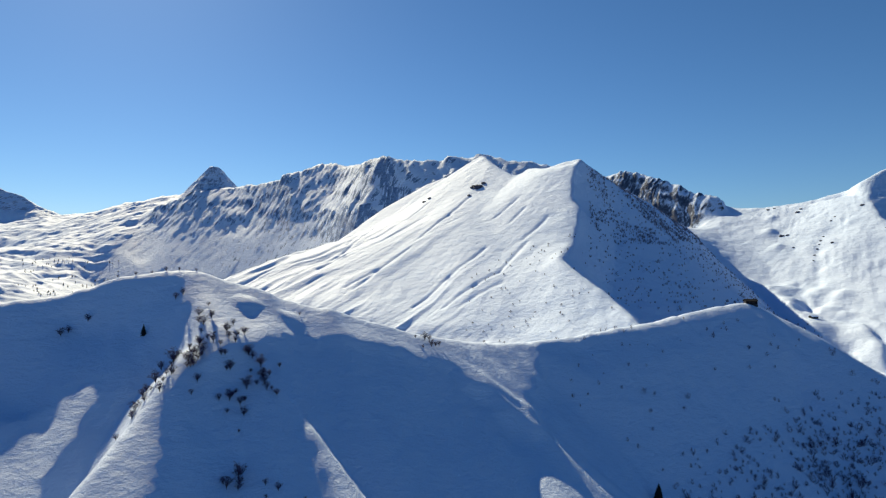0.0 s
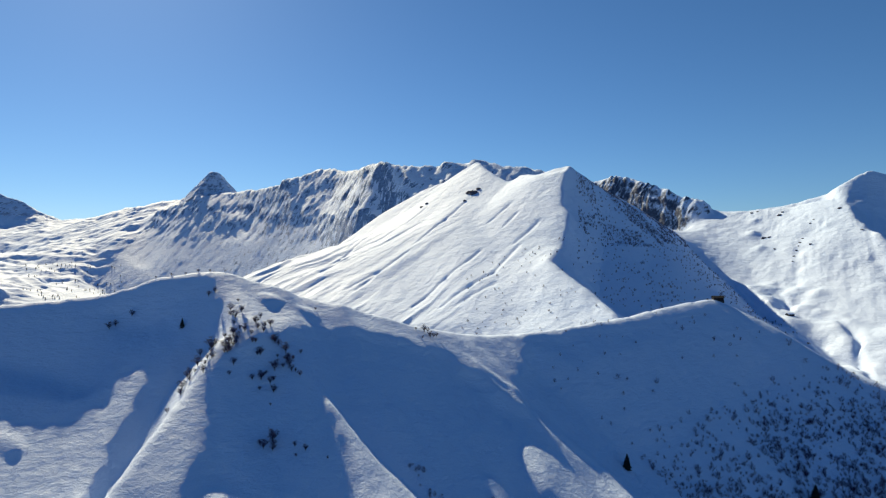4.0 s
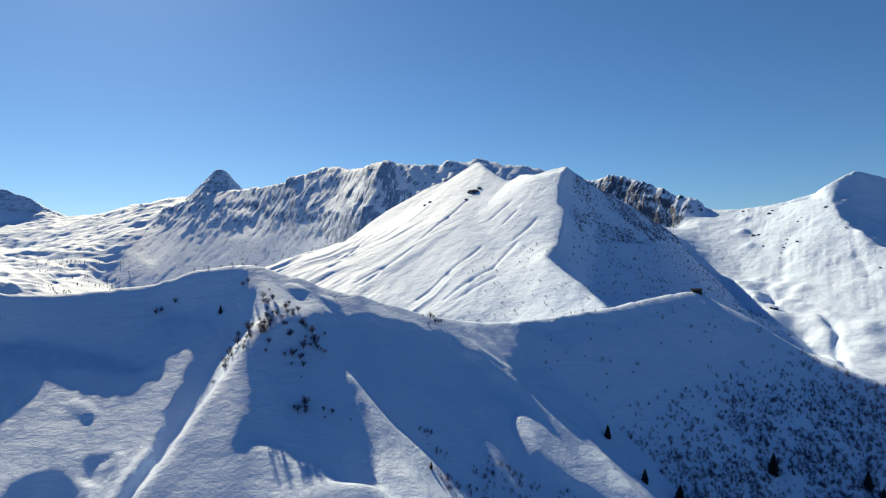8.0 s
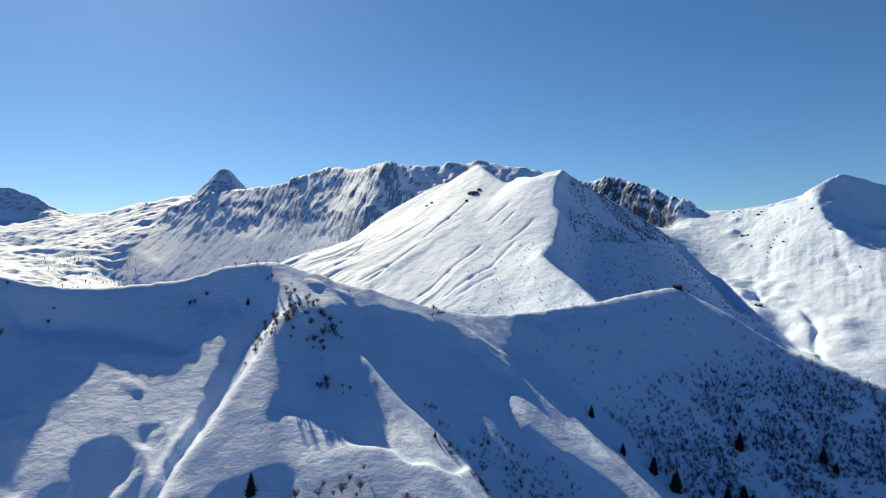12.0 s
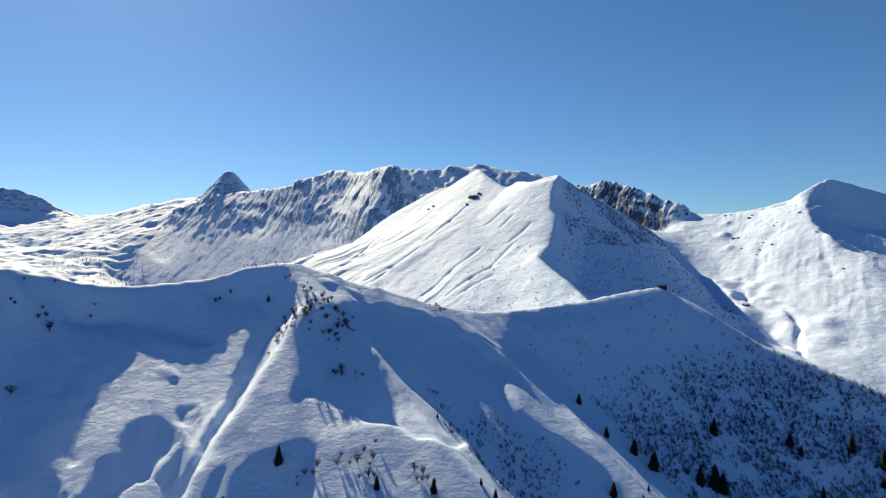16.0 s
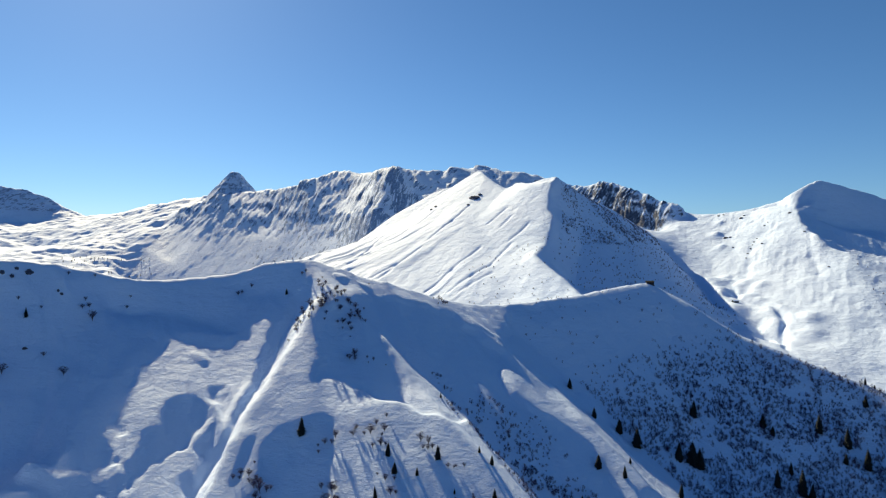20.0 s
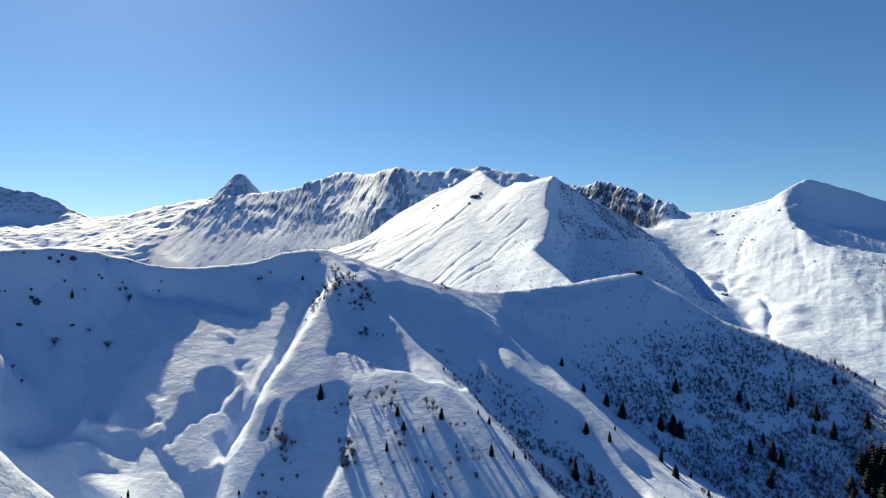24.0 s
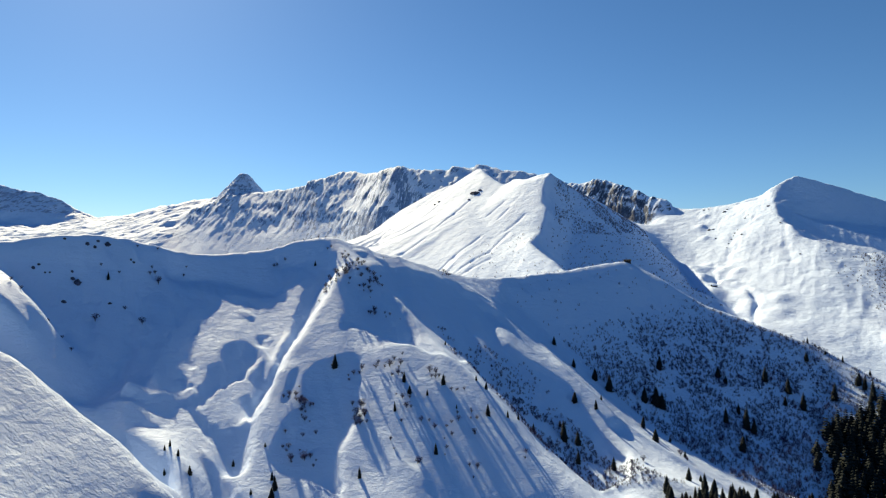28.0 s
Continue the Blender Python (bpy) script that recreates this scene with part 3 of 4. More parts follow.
for line in ([(-106, 960), (-130, 834)], [(-124, 785), (-155, 754)], [(-77, 708), (-109, 680)], [(47, 672), (6, 636), (-30, 606)], [(89, 654), (57, 613), (32, 600), (2, 586)],
             [(57, 590), (16, 575)], [(92, 758), (64, 740)], [(97, 727), (79, 711)], [(37, 837), (8, 791), (-28, 755)], [(-21, 886), (-49, 848)], [(-101, 883), (-131, 802), (-145, 775)],
             [(-40, 734), (-76, 705), (-98, 670)], [(117, 687), (86, 663)]):
    incised(mid, line, 1.5, 2.7)
for line in ([(522, 850), (491, 797), (473, 769)], [(423, 775), (458, 785), (450, 723), (419, 713)], [(453, 636), (439, 599), (400, 544)], [(590, 800), (560, 740), (540, 690)]):
    incised(mid, line, 1.6, 6.0)
cliff = np.clip((gy - np.interp(gx, [200, 320, 390, 430, 478], [1260, 1170, 1085, 1028, 1024])) / 25, 0, 1) * (gx < 485) * (gx > 150)
mid.z += cliff * (4.0 * ridged((gx - gy) * 0.7 + 14 * fbm(gx, gy, 40, 3, 0.5, 79), (gx + gy) * 0.2, 30, 4, 0.62, 77) + 4.0 * fbm(gx, gy, 30, 3, 0.6, 78) + 2.0)


def mound(ground, x, y, r, h, long=1.0):
    """A rounded hummock, or a hollow where h is negative, drawn out along the slope."""
    qx, qy = ground.grid()
    u, v = (qx - x) * 0.8 + (qy - y) * 0.6, (qy - y) * 0.8 - (qx - x) * 0.6
    ground.z = ground.z + h * np.exp(-((u / r) ** 2 + (v / (r * long)) ** 2))


for x, y, r, h in ((435, 778, 17, 9), (456, 747, 14, 8), (424, 738, 13, 6), (440, 702, 15, 6), (470, 722, 12, 6), (415, 668, 18, 5), (446, 640, 20, 6), (428, 606, 16, 5), (468, 592, 18, 8), (452, 560, 14, 5),
                   (498, 930, 10, 6), (520, 968, 9, 5), (486, 885, 9, 4), (410, 722, 9, 4), (450, 680, 9, 4)):
    mound(mid, x, y, r, h)
for x, y, r, h in ((532, 862, 9, -1.8), (516, 830, 9, -1.8), (500, 800, 9, -1.8), (484, 775, 9, -1.6), (590, 800, 10, -1.2), (570, 770, 9, -1.2)):
    mound(mid, x, y, r, h, 2.2)
stream_x = np.interp(gy, [520, 547, 575, 609, 650, 700, 760], [402, 408, 425, 443, 452, 430, 446])
mid.z -= 3.2 * np.exp(-((gx - stream_x - 4 * wave(gy / 14, gy / 40, 9)) / 4.5) ** 2) * np.clip((gy - 500) / 30, 0, 1) * np.clip((780 - gy) / 60, 0, 1)

# -- the rock range far behind, its plateau and the last mountain in the west
RANGE_CREST = [(-560, 2000, 226), (-513, 1950, 241), (-373, 1880, 257), (-340, 1850, 262), (-307, 1800, 240), (-213, 1600, 236), (-173, 1499, 242), (-114, 1470, 212), (-58, 1420, 194),
               (8, 1400, 200), (78, 1380, 208), (146, 1360, 190), (206, 1340, 184), (264, 1320, 170), (340, 1290, 120), (420, 1300, 20), (700, 1400, -150)]
PLATEAU_EDGE = [(-1148, 2397, 157), (-1060, 2360, 180), (-946, 2300, 215), (-705, 2150, 221), (-560, 2000, 222)]
PLATEAU_SPUR = [(-1148, 2397, 157), (-1190, 2230, 40), (-1204, 2060, -90), (-1235, 1700, -110)]
PLATEAU_BACK = [(-1336, 2700, 215), (-1100, 2700, 250), (-700, 2600, 240), (-300, 2300, 220), (200, 1800, 100), (700, 1700, -150)]
WALL_FOOT = [(-1120, 2330, 90), (-980, 2240, 112), (-730, 2090, 115), (-590, 1940, 125), (-400, 1810, 140), (-265, 1580, 138), (-190, 1440, 140), (-120, 1415, 128), (-60, 1370, 122), (80, 1335, 140), (200, 1300, 130)]
RANGE_FOOT = [(-1204, 2060, -95), (-1090, 1975, -140), (-800, 1860, -150), (-565, 1710, -140), (-335, 1510, -95), (-184, 1350, -10), (-20, 1270, 70), (200, 1240, 100)]
WEST_FIELDS = [[(-3000, 3100, 150), (-2252, 3100, 118), (-1679, 3000, 183), (-1336, 2700, 215)], [(-3000, 2500, 0), (-1816, 2500, 2), (-1330, 2280, 40)],
               [(-3000, 1700, -120), (-1235, 1700, -93)], [(-1500, 2150, -30), (-1300, 2000, -60), (-1260, 1850, -90)]]
FAR_WEST = [(-3000, 3350, 420), (-2629, 3300, 379), (-2530, 3300, 350), (-2426, 3300, 339), (-2293, 3300, 296), (-2094, 3300, 173), (-1900, 3330, 150)]
FAR_EDGE = [[(-3000, 3600, 200), (-1679, 3600, 100), (700, 3600, -60)], [(-3000, 1200, -330), (-900, 1200, -300), (-400, 1200, -160), (0, 1200, 60)]]

x0, x1, y0, y1 = -3000, 700, 1200, 3600
base = relaxed([RANGE_CREST, PLATEAU_EDGE, PLATEAU_SPUR, PLATEAU_BACK, WALL_FOOT, RANGE_FOOT, *WEST_FIELDS, FAR_WEST, *FAR_EDGE], x0, x1, y0, y1, 16.0)
far = Ground(resampled(base, (370, 570)), x0, x1, y0, y1)
gx, gy = far.grid()
fields = np.clip((-1150 - gx) / 60, 0, 1) * np.clip((3200 - gy) / 60, 0, 1)
wild = (1 - fields) * np.clip((far.z + 20) / 130, 0.25, 1)
far.z = far.z + wild * (5.0 * fbm(gx, gy, 150, 4, 0.5, 31) + 3.0 * ridged(gx + 0.3 * gy, gy, 62, 3, 0.55, 33))
WALL = [(-1140, 2390), (-1060, 2345), (-946, 2285), (-705, 2135), (-560, 1985), (-513, 1935), (-373, 1865), (-307, 1785), (-213, 1585), (-173, 1484), (-114, 1455), (-58, 1405), (8, 1385), (78, 1365), (200, 1325),
        (200, 1240), (-20, 1270), (-184, 1350), (-335, 1510), (-565, 1710), (-800, 1860), (-1090, 1975), (-1204, 2030), (-1290, 1900), (-1290, 2250), (-1200, 2420)]
# wall held near the sun's grazing line, a mid-tone in place of haze
banked(far, [(WALL, 0.10, 0.30, 1.0, 0)], [], 4, 40.0, 8.0, 1.0)
along_wall, down_wall = 0.77 * gx - 0.64 * gy + 18 * fbm(gx, gy, 120, 3, 0.5, 38), 0.64 * gx + 0.77 * gy
far.z += wild * (2.2 * ridged(along_wall, down_wall * 0.45, 40, 4, 0.62, 33) + 1.6 * fbm(gx, gy, 26, 4, 0.6, 37))
far.z += fields * (9.0 * fbm(gx, gy, 170, 5, 0.5, 41) + 6.0 * ridged(gx * 0.5 + gy, gy - gx * 0.3, 100, 4, 0.55, 43))

# ledges and overhangs of the rock faces
far.lean = 0.6 * wild * (6.5 * ridged(gx + 0.3 * far.z, far.z * 1.2, 70, 4, 0.6, 51) + 3.0 * wave(gx / 24, far.z / 18, 53) + 2.0 * wave(gx / 12, far.z / 10, 54))


def side_of(line):
    """True east of a line that runs north to south."""
    ys, xs = [p[1] for p in line][::-1], [p[0] for p in line][::-1]
    return lambda x, y: x > np.interp(y, ys, xs)


def massif(name, label, category, pieces):
    """A mountain as an Empty with its faces as parts, without seams between them."""
    root = tagged(new(name), label, category)
    for piece, ground, mat, pick, words in pieces:
        ob = ground.sheet(piece, mat, pick)
        ob.parent = root
        tagged(ob, words)
    return root


past_west, past_middle, past_east = side_of(WEST_RIB), side_of(MIDDLE_RIB), side_of(EAST_RIB)


def on_near_spur(x, y):
    return (x < -90) & (y < np.interp(x, [-290, -222, -188, -154, -121, -90], [22, 19, 8, -5, -23, -45]))


edge = near.z[0]
foot = Ground(np.array([edge + (-332 - edge) * (s ** 0.8) for s in np.linspace(0, 1, 60)][::-1]), -460, 520, -760, -120)
fx, fy = foot.grid()
foot.z += 3.0 * fbm(fx, fy, 60, 4, 0.5, 91) * np.clip((-120 - fy) / 60, 0, 1)
massif("snowy_ridge", "snow-covered ridge with a shaded face and sunlit ribs", "mountain ridge", [
    ("bowl", near, SNOW_NEAR, lambda x, y: ~past_west(x, y) & ~on_near_spur(x, y), "shaded snow bowl with rocks and wind-drifted knolls"),
    ("rib", near, SNOW_NEAR, lambda x, y: past_west(x, y) & ~past_middle(x, y) & ~on_near_spur(x, y), "sunlit snow rib with a flat bench"),
    ("gully", near, SNOW_NEAR, lambda x, y: past_middle(x, y) & ~past_east(x, y) & ~on_near_spur(x, y), "smooth shaded snow gully"),
    ("slope", near, SNOW_NEAR, lambda x, y: past_middle(x, y) & past_east(x, y) & ~on_near_spur(x, y), "steep shaded snow slope with scrub"),
    ("foot", foot, SNOW_NEAR, None, "snow slope running down into the valley"),
    ("spur", near, SNOW_SPUR, on_near_spur, "sunlit wind-packed snow spur")])
EAST_CUT = [(430, 985), (440, 930), (448, 860), (432, 760), (412, 680), (423, 577), (440, 500), (500, 420)]


def beyond_stream(x, y):
    ys = np.array([p[1] for p in EAST_CUT])[::-1]
    xs = np.array([p[0] for p in EAST_CUT])[::-1]
    return x > np.where(y > 1041, 488, np.interp(y, ys, xs))


def on_cliff(x, y):
    return (x > 190) & (x < 478) & (y > np.interp(x, [200, 320, 390, 430, 478], [1260, 1170, 1085, 1028, 1024]))


def shaded_side(x, y):
    return (y < 920) & (x > np.interp(y, [430, 500, 583, 640, 690, 754, 800, 840, 880, 920], [150, 140, 111, 143, 160, 168, 228, 285, 339, 420]))


def behind_spur(x, y):
    return (x > 587) & (y > np.interp(x, [587, 607, 644, 685, 800, 1100], [770, 740, 710, 680, 600, 480])) & (y < np.interp(x, [587, 630, 679, 1100], [915, 915, 916, 960]))


massif("snowy_mountain", "bright snow-covered mountain with twin peaks and rippled flanks", "mountain", [
    ("flank", mid, SNOW_MID, lambda x, y: ~beyond_stream(x, y) & ~on_cliff(x, y) & ~shaded_side(x, y), "sunlit snow flank with ribs and gullies"),
    ("shaded_flank", mid, SNOW_MID, lambda x, y: ~beyond_stream(x, y) & ~on_cliff(x, y) & shaded_side(x, y), "shaded snow flank dotted with scrub")])
massif("rounded_mountain", "rounded snowy mountain with one sunlit and one shaded side", "mountain", [
    ("flank", mid, SNOW_MID, lambda x, y: beyond_stream(x, y) & ~on_cliff(x, y) & ~behind_spur(x, y), "sunlit smooth snow flank"),
    ("shaded_flank", mid, SNOW_MID, lambda x, y: beyond_stream(x, y) & ~on_cliff(x, y) & behind_spur(x, y), "shaded snow flank")])
massif("rock_range", "long range of grey rock walls dusted with snow", "mountain range", [
    ("rock_face", far, SNOW_FAR, lambda x, y: x > -1160, "grey rock faces, paled for haze, with snow in their clefts"),
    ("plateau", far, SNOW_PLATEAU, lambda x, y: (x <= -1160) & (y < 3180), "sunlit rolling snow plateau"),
    ("far_peak", far, FAR_ROCK, lambda x, y: (x <= -1160) & (y >= 3180), "distant rock peak with haze put into its pale stone")])
rock_wall = tagged(mid.sheet("rock_wall", ROCK_WALL, on_cliff), "dark jagged rock wall with snow in its clefts", "cliff")


# ---------------------------------------------------------------- plain materials for the things
def coloured(name, dark, light, scale=3.0, rough=0.8, relief=0.02):
    m, nt, b = material(name)
    n = noise_node(nt, scale, 6, 0.6)
    c = ramp(nt, n.outputs[0], [(0.3, dark), (0.7, light)])
    info = nt.nodes.new("ShaderNodeObjectInfo")
    hsv = nt.nodes.new("ShaderNodeHueSaturation")
    nt.links.new(maths(nt, "ADD", maths(nt, "MULTIPLY", info.outputs["Random"], 0.4), 0.8), hsv.inputs["Value"])
    nt.links.new(c.outputs[0], hsv.inputs["Color"])
    nt.links.new(hsv.outputs[0], b.inputs["Base Color"])
    b.inputs["Roughness"].default_value = rough
    b.inputs["Specular IOR Level"].default_value = 0.2
    bumped(nt, b, [(n.outputs[0], relief)])
    return m


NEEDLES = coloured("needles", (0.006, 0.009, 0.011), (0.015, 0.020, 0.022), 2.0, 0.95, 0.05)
BARK = coloured("bark", (0.014, 0.013, 0.024), (0.036, 0.033, 0.056), 4.0)
TWIGS = coloured("twigs", (0.027, 0.024, 0.070), (0.060, 0.056, 0.150), 3.0)
STONE = snow_material("boulder_stone", rock=(-0.05, 0.16), stone=((0.030, 0.026, 0.030), (0.11, 0.095, 0.095)), coarse=0.12)
# twigs paled to blue-grey: the haze of distance put into their colour
HAZED = coloured("hazed_twigs", (0.09, 0.095, 0.15), (0.20, 0.21, 0.30), 3.0)
PLANK = coloured("weathered_plank", (0.005, 0.005, 0.009), (0.013, 0.012, 0.020), 2.5)
TIN = coloured("dark_roofing", (0.005, 0.006, 0.009), (0.013, 0.015, 0.021), 1.5, 0.8)
FRAME = coloured("grey_wood", (0.025, 0.024, 0.028), (0.05, 0.048, 0.055), 3.0)
GLASS, _, gb = material("window_glass")
gb.inputs["Base Color"].default_value, gb.inputs["Roughness"].default_value = (0.02, 0.025, 0.03, 1), 0.06
MASONRY = coloured("field_stone", (0.020, 0.023, 0.032), (0.055, 0.062, 0.080), 1.5)


# ---------------------------------------------------------------- mesh helpers
def mesh_of(name, verts, faces, mat, smooth=False):
    me = bpy.data.meshes.new(name)
    me.from_pydata([tuple(v) for v in verts], [], [tuple(f) for f in faces])
    me.materials.append(mat)
    if smooth:
        me.polygons.foreach_set("use_smooth", np.ones(len(me.polygons), dtype=bool))
    me.update()
    return me


def part(name, me, parent, label="", m=None):
    ob = new(name, me)
    ob.parent = parent
    if m is not None:
        ob.matrix_basis = m
    return tagged(ob, label) if label else ob


def box(x0, x1, y0, y1, z0, z1, bevel=0.02):
    bm = bmesh.new()
    bmesh.ops.create_cube(bm, size=1, matrix=Matrix.LocRotScale(((x0 + x1) / 2, (y0 + y1) / 2, (z0 + z1) / 2), None, (x1 - x0, y1 - y0, z1 - z0)))
    if bevel:
        bmesh.ops.bevel(bm, geom=bm.edges[:], offset=bevel, segments=1, affect="EDGES")
    return bm


def baked(name, bm, mat):
    me = bpy.data.meshes.new(name)
    bm.to_mesh(me)
    bm.free()
    me.materials.append(mat)
    return me


class Pile:
    """Collects vertices and faces."""

    def __init__(self):
        self.v, self.f = [], []

    def tube(self, pts, radii, sides=4):
        base = len(self.v)
        for i, p in enumerate(pts):
            a, b = pts[max(i - 1, 0)], pts[min(i + 1, len(pts) - 1)]
            d = (Vector(b) - Vector(a)).normalized()
            u = d.cross(Vector((0.31, 0.95, 0.11))).normalized()
            w = d.cross(u)
            for k in range(sides):
                t = 2 * math.pi * k / sides
                self.v.append(Vector(p) + (u * math.cos(t) + w * math.sin(t)) * radii[i])
        for i in range(len(pts) - 1):
            for k in range(sides):
                q, r = base + i * sides + k, base + i * sides + (k + 1) % sides
                self.f.append((q, r, r + sides, q + sides))
        self.f.append(tuple(base + (len(pts) - 1) * sides + k for k in range(sides)))

    def spray(self, root, tip, width, sag):
        """A drooping bough: a ridge with two needle-covered sides and a lower keel."""
        root, tip = Vector(root), Vector(tip)
        out = (tip - root)
        side = out.cross(Vector((0, 0, 1))).normalized()
        base = len(self.v)
        for s, w in ((0.05, 0.35), (0.55, 1.0), (1.0, 0.12)):
            c = root + out * s + Vector((0, 0, -sag * s * s))
            drop = 0.45 * width * w
            self.v += [c + Vector((0, 0, 0.12 * width)), c + side * width * w - Vector((0, 0, drop)), c - Vector((0, 0, 0.5 * drop)), c - side * width * w - Vector((0, 0, drop))]
        for i in (0, 4):
            for k in range(4):
                self.f.append((base + i + k, base + i + (k + 1) % 4, base + i + 4 + (k + 1) % 4, base + i + 4 + k))


# ---------------------------------------------------------------- conifers
def crown_of(seed, slim, whorls=15, boughs=8):
    rng = random.Random(seed)
    crown = Pile()
    lean = rng.uniform(-0.1, 0.1)
    for i in range(whorls):
        s = i / (whorls - 1)
        z = 0.05 + 0.91 * s
        n = boughs if s < 0.6 else boughs * 2 // 3
        spin = rng.random() * 6.28
        for k in range(n):
            a = spin + 6.283 * k / n + rng.uniform(-0.25, 0.25)
            r = slim * (1 - s) ** 0.65 * rng.uniform(0.7, 1.12) * (1 + lean * math.cos(a)) + 0.012
            if s < 0.15:
                r *= 0.85
            crown.spray((0, 0, z + 0.02), (r * math.cos(a), r * math.sin(a), z - 0.25 * r), 0.32 * r * 9 / boughs + 0.012, 0.22 * r)
    crown.tube([(0, 0, 0.92), (0, 0, 1.0)], [0.010, 0.002], 4)
    return crown


def conifer(seed, slim):
    """A spruce one metre tall, as an Empty with trunk and crown."""
    root = new("conifer")
    trunk = Pile()
    trunk.tube([(0, 0, -0.06), (0.004, 0, 0.3), (0, 0.004, 0.97)], [0.022, 0.016, 0.003], 6)
    part("trunk", mesh_of("trunk", trunk.v, trunk.f, BARK), root, "grey-brown bark")
    crown = crown_of(seed, slim)
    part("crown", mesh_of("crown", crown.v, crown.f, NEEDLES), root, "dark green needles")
    return tagged(root, "dark green spruce standing in the snow", "tree", "spruces on the slopes")


def shrub_shape(seed, stems=9, twigs=6, thick=0.009):
    """A bare bush one metre tall with a rounded crown on a short stem: stems and twigs apart."""
    rng = random.Random(seed)
    wood, fine = Pile(), Pile()
    wood.tube([(0, 0, -0.12), (rng.uniform(-0.03, 0.03), rng.uniform(-0.03, 0.03), 0.4)], [thick * 2.2, thick * 1.5], 3)
    for k in range(stems):
        a = 6.283 * k / stems + rng.uniform(-0.6, 0.6)
        r = rng.uniform(0.06, 0.46)
        top = 0.5 + 0.5 * math.sqrt(1 - (r / 0.5) ** 2) - rng.uniform(0.0, 0.25)
        p0 = Vector((0, 0, rng.uniform(0.0, 0.35)))
        p1 = Vector((0.6 * r * math.cos(a), 0.6 * r * math.sin(a), p0.z + 0.5 * (top - p0.z)))
        p2 = Vector((r * math.cos(a + 0.25), r * math.sin(a + 0.25), top))
        wood.tube([p0, p1, p2], [thick * 1.4, thick * 1.0, thick * 0.5], 3)
        for j in range(twigs):
            s = rng.uniform(0.3, 1.0)
            q = p0.lerp(p1, s * 2) if s < 0.5 else p1.lerp(p2, s * 2 - 1)
            b = rng.random() * 6.283
            e = q + Vector((math.cos(b), math.sin(b), rng.uniform(-0.3, 0.9))).normalized() * rng.uniform(0.10, 0.24)
            fine.tube([q, e], [thick * 0.9, thick * 0.45], 3)
            for n in range(2):
                m = q.lerp(e, rng.uniform(0.4, 0.9))
                c = b + rng.uniform(-1.6, 1.6)
                fine.tube([m, m + Vector((math.cos(c), math.sin(c), rng.uniform(-0.3, 0.9))) * 0.10], [thick * 0.7, thick * 0.4], 3)
    return wood, fine


def scrub_shape(seed, thick):
    """A light bush for thickets: split blades of twigs round a low centre."""
    rng = random.Random(seed)
    v, f = [], []
    for k in range(34):
        a, up = rng.random() * 6.283, rng.uniform(0.5, 2.4)
        d = Vector((math.cos(a), math.sin(a), up)).normalized()
        q = Vector((rng.gauss(0, 0.13), rng.gauss(0, 0.13), rng.uniform(0.1, 0.75))) if k > 6 else Vector((0, 0, -0.1))
        e = q + d * (rng.uniform(0.16, 0.36) if k > 6 else 0.8)
        w = d.cross(Vector((rng.gauss(0, 1), rng.gauss(0, 1), rng.gauss(0, 1)))).normalized() * thick
        n = len(v)
        v += [tuple(q - w), tuple(q + w), tuple(e + w * 0.5), tuple(e - w * 0.5)]
        f.append((n, n + 1, n + 2, n + 3))
    return np.array(v), np.array(f), 0


def shrub(seed, stems=9, twigs=6):
    wood, fine = shrub_shape(seed, stems, twigs)
    root = new("bare_shrub")
    part("stem", mesh_of("stem", wood.v, wood.f, BARK), root, "dark bare stems")
    part("crown", mesh_of("crown", fine.v, fine.f, TWIGS), root, "thin leafless twigs")
    return tagged(root, "leafless dark brown shrub in the snow", "shrub", "bare shrubs on the slopes")


def planted(kinds, places, ground, spread=0.0, seed=1):
    """Stands copies of the kinds at (x, y, height) on the ground; the first of each kind moves to its first place."""
    rng = random.Random(seed)
    fresh = list(kinds)
    for i, (x, y, h) in enumerate(places):
        kind = kinds[rng.randrange(len(kinds))] if i >= len(kinds) else kinds[i]
        z = ground.height(x, y)
        wide = h * rng.uniform(0.9, 1.12)
        m = Matrix.LocRotScale((x, y, z), Euler((rng.uniform(-0.04, 0.04), rng.uniform(-0.04, 0.04), rng.random() * 6.28)), (wide, wide, h))
        if kind in fresh:
            fresh.remove(kind)
            kind.matrix_basis = m
        else:
            ob = copy_thing(kind, Matrix.Identity(4))
            ob.matrix_basis = m


SPRUCES_WEST = [(-78, 120, 9.5), (-32, 107, 7.0), (-28, 98, 5.5), (-17, 98, 4.1), (-7, 108, 7.0), (1, 92, 2.7), (-36, 87, 6.0), (-11, 62, 6.3), (-52, 51, 6.2), (20, 90, 7.4),
                (14, 114, 3.5), (20, 109, 4.9), (32, 91, 4.7), (-136, 32, 5.0), (-148, 30, 3.7), (-152, 45, 3.9), (-153, 41, 3.2), (-145, 39, 3.8), (-124, 61, 4.0), (-117, 13, 3.5),
                (-106, 36, 3.1), (-107, 64, 2.6), (-98, 46, 5.0), (-95, 41, 8.1), (-95, 34, 8.0), (-249, 160, 6.2), (-116, 236, 4.6), (-6, 169, 3.2)]
SPRUCES_EAST = [(40, 105, 4.2), (50, 109, 5.7), (87, 246, 7.6), (99, 222, 7.3), (116, 222, 10.2), (126, 215, 12.9), (180, 254, 12.1), (154, 214, 12.1), (164, 215, 16.0), (168, 214, 13.2),
                (89, 171, 8.3), (103, 164, 7.4), (110, 177, 4.3), (73, 143, 4.7), (74, 133, 13.8), (83, 132, 9.2), (80, 117, 8.2), (140, 174, 9.5), (144, 158, 9.3), (158, 169, 4.4)]
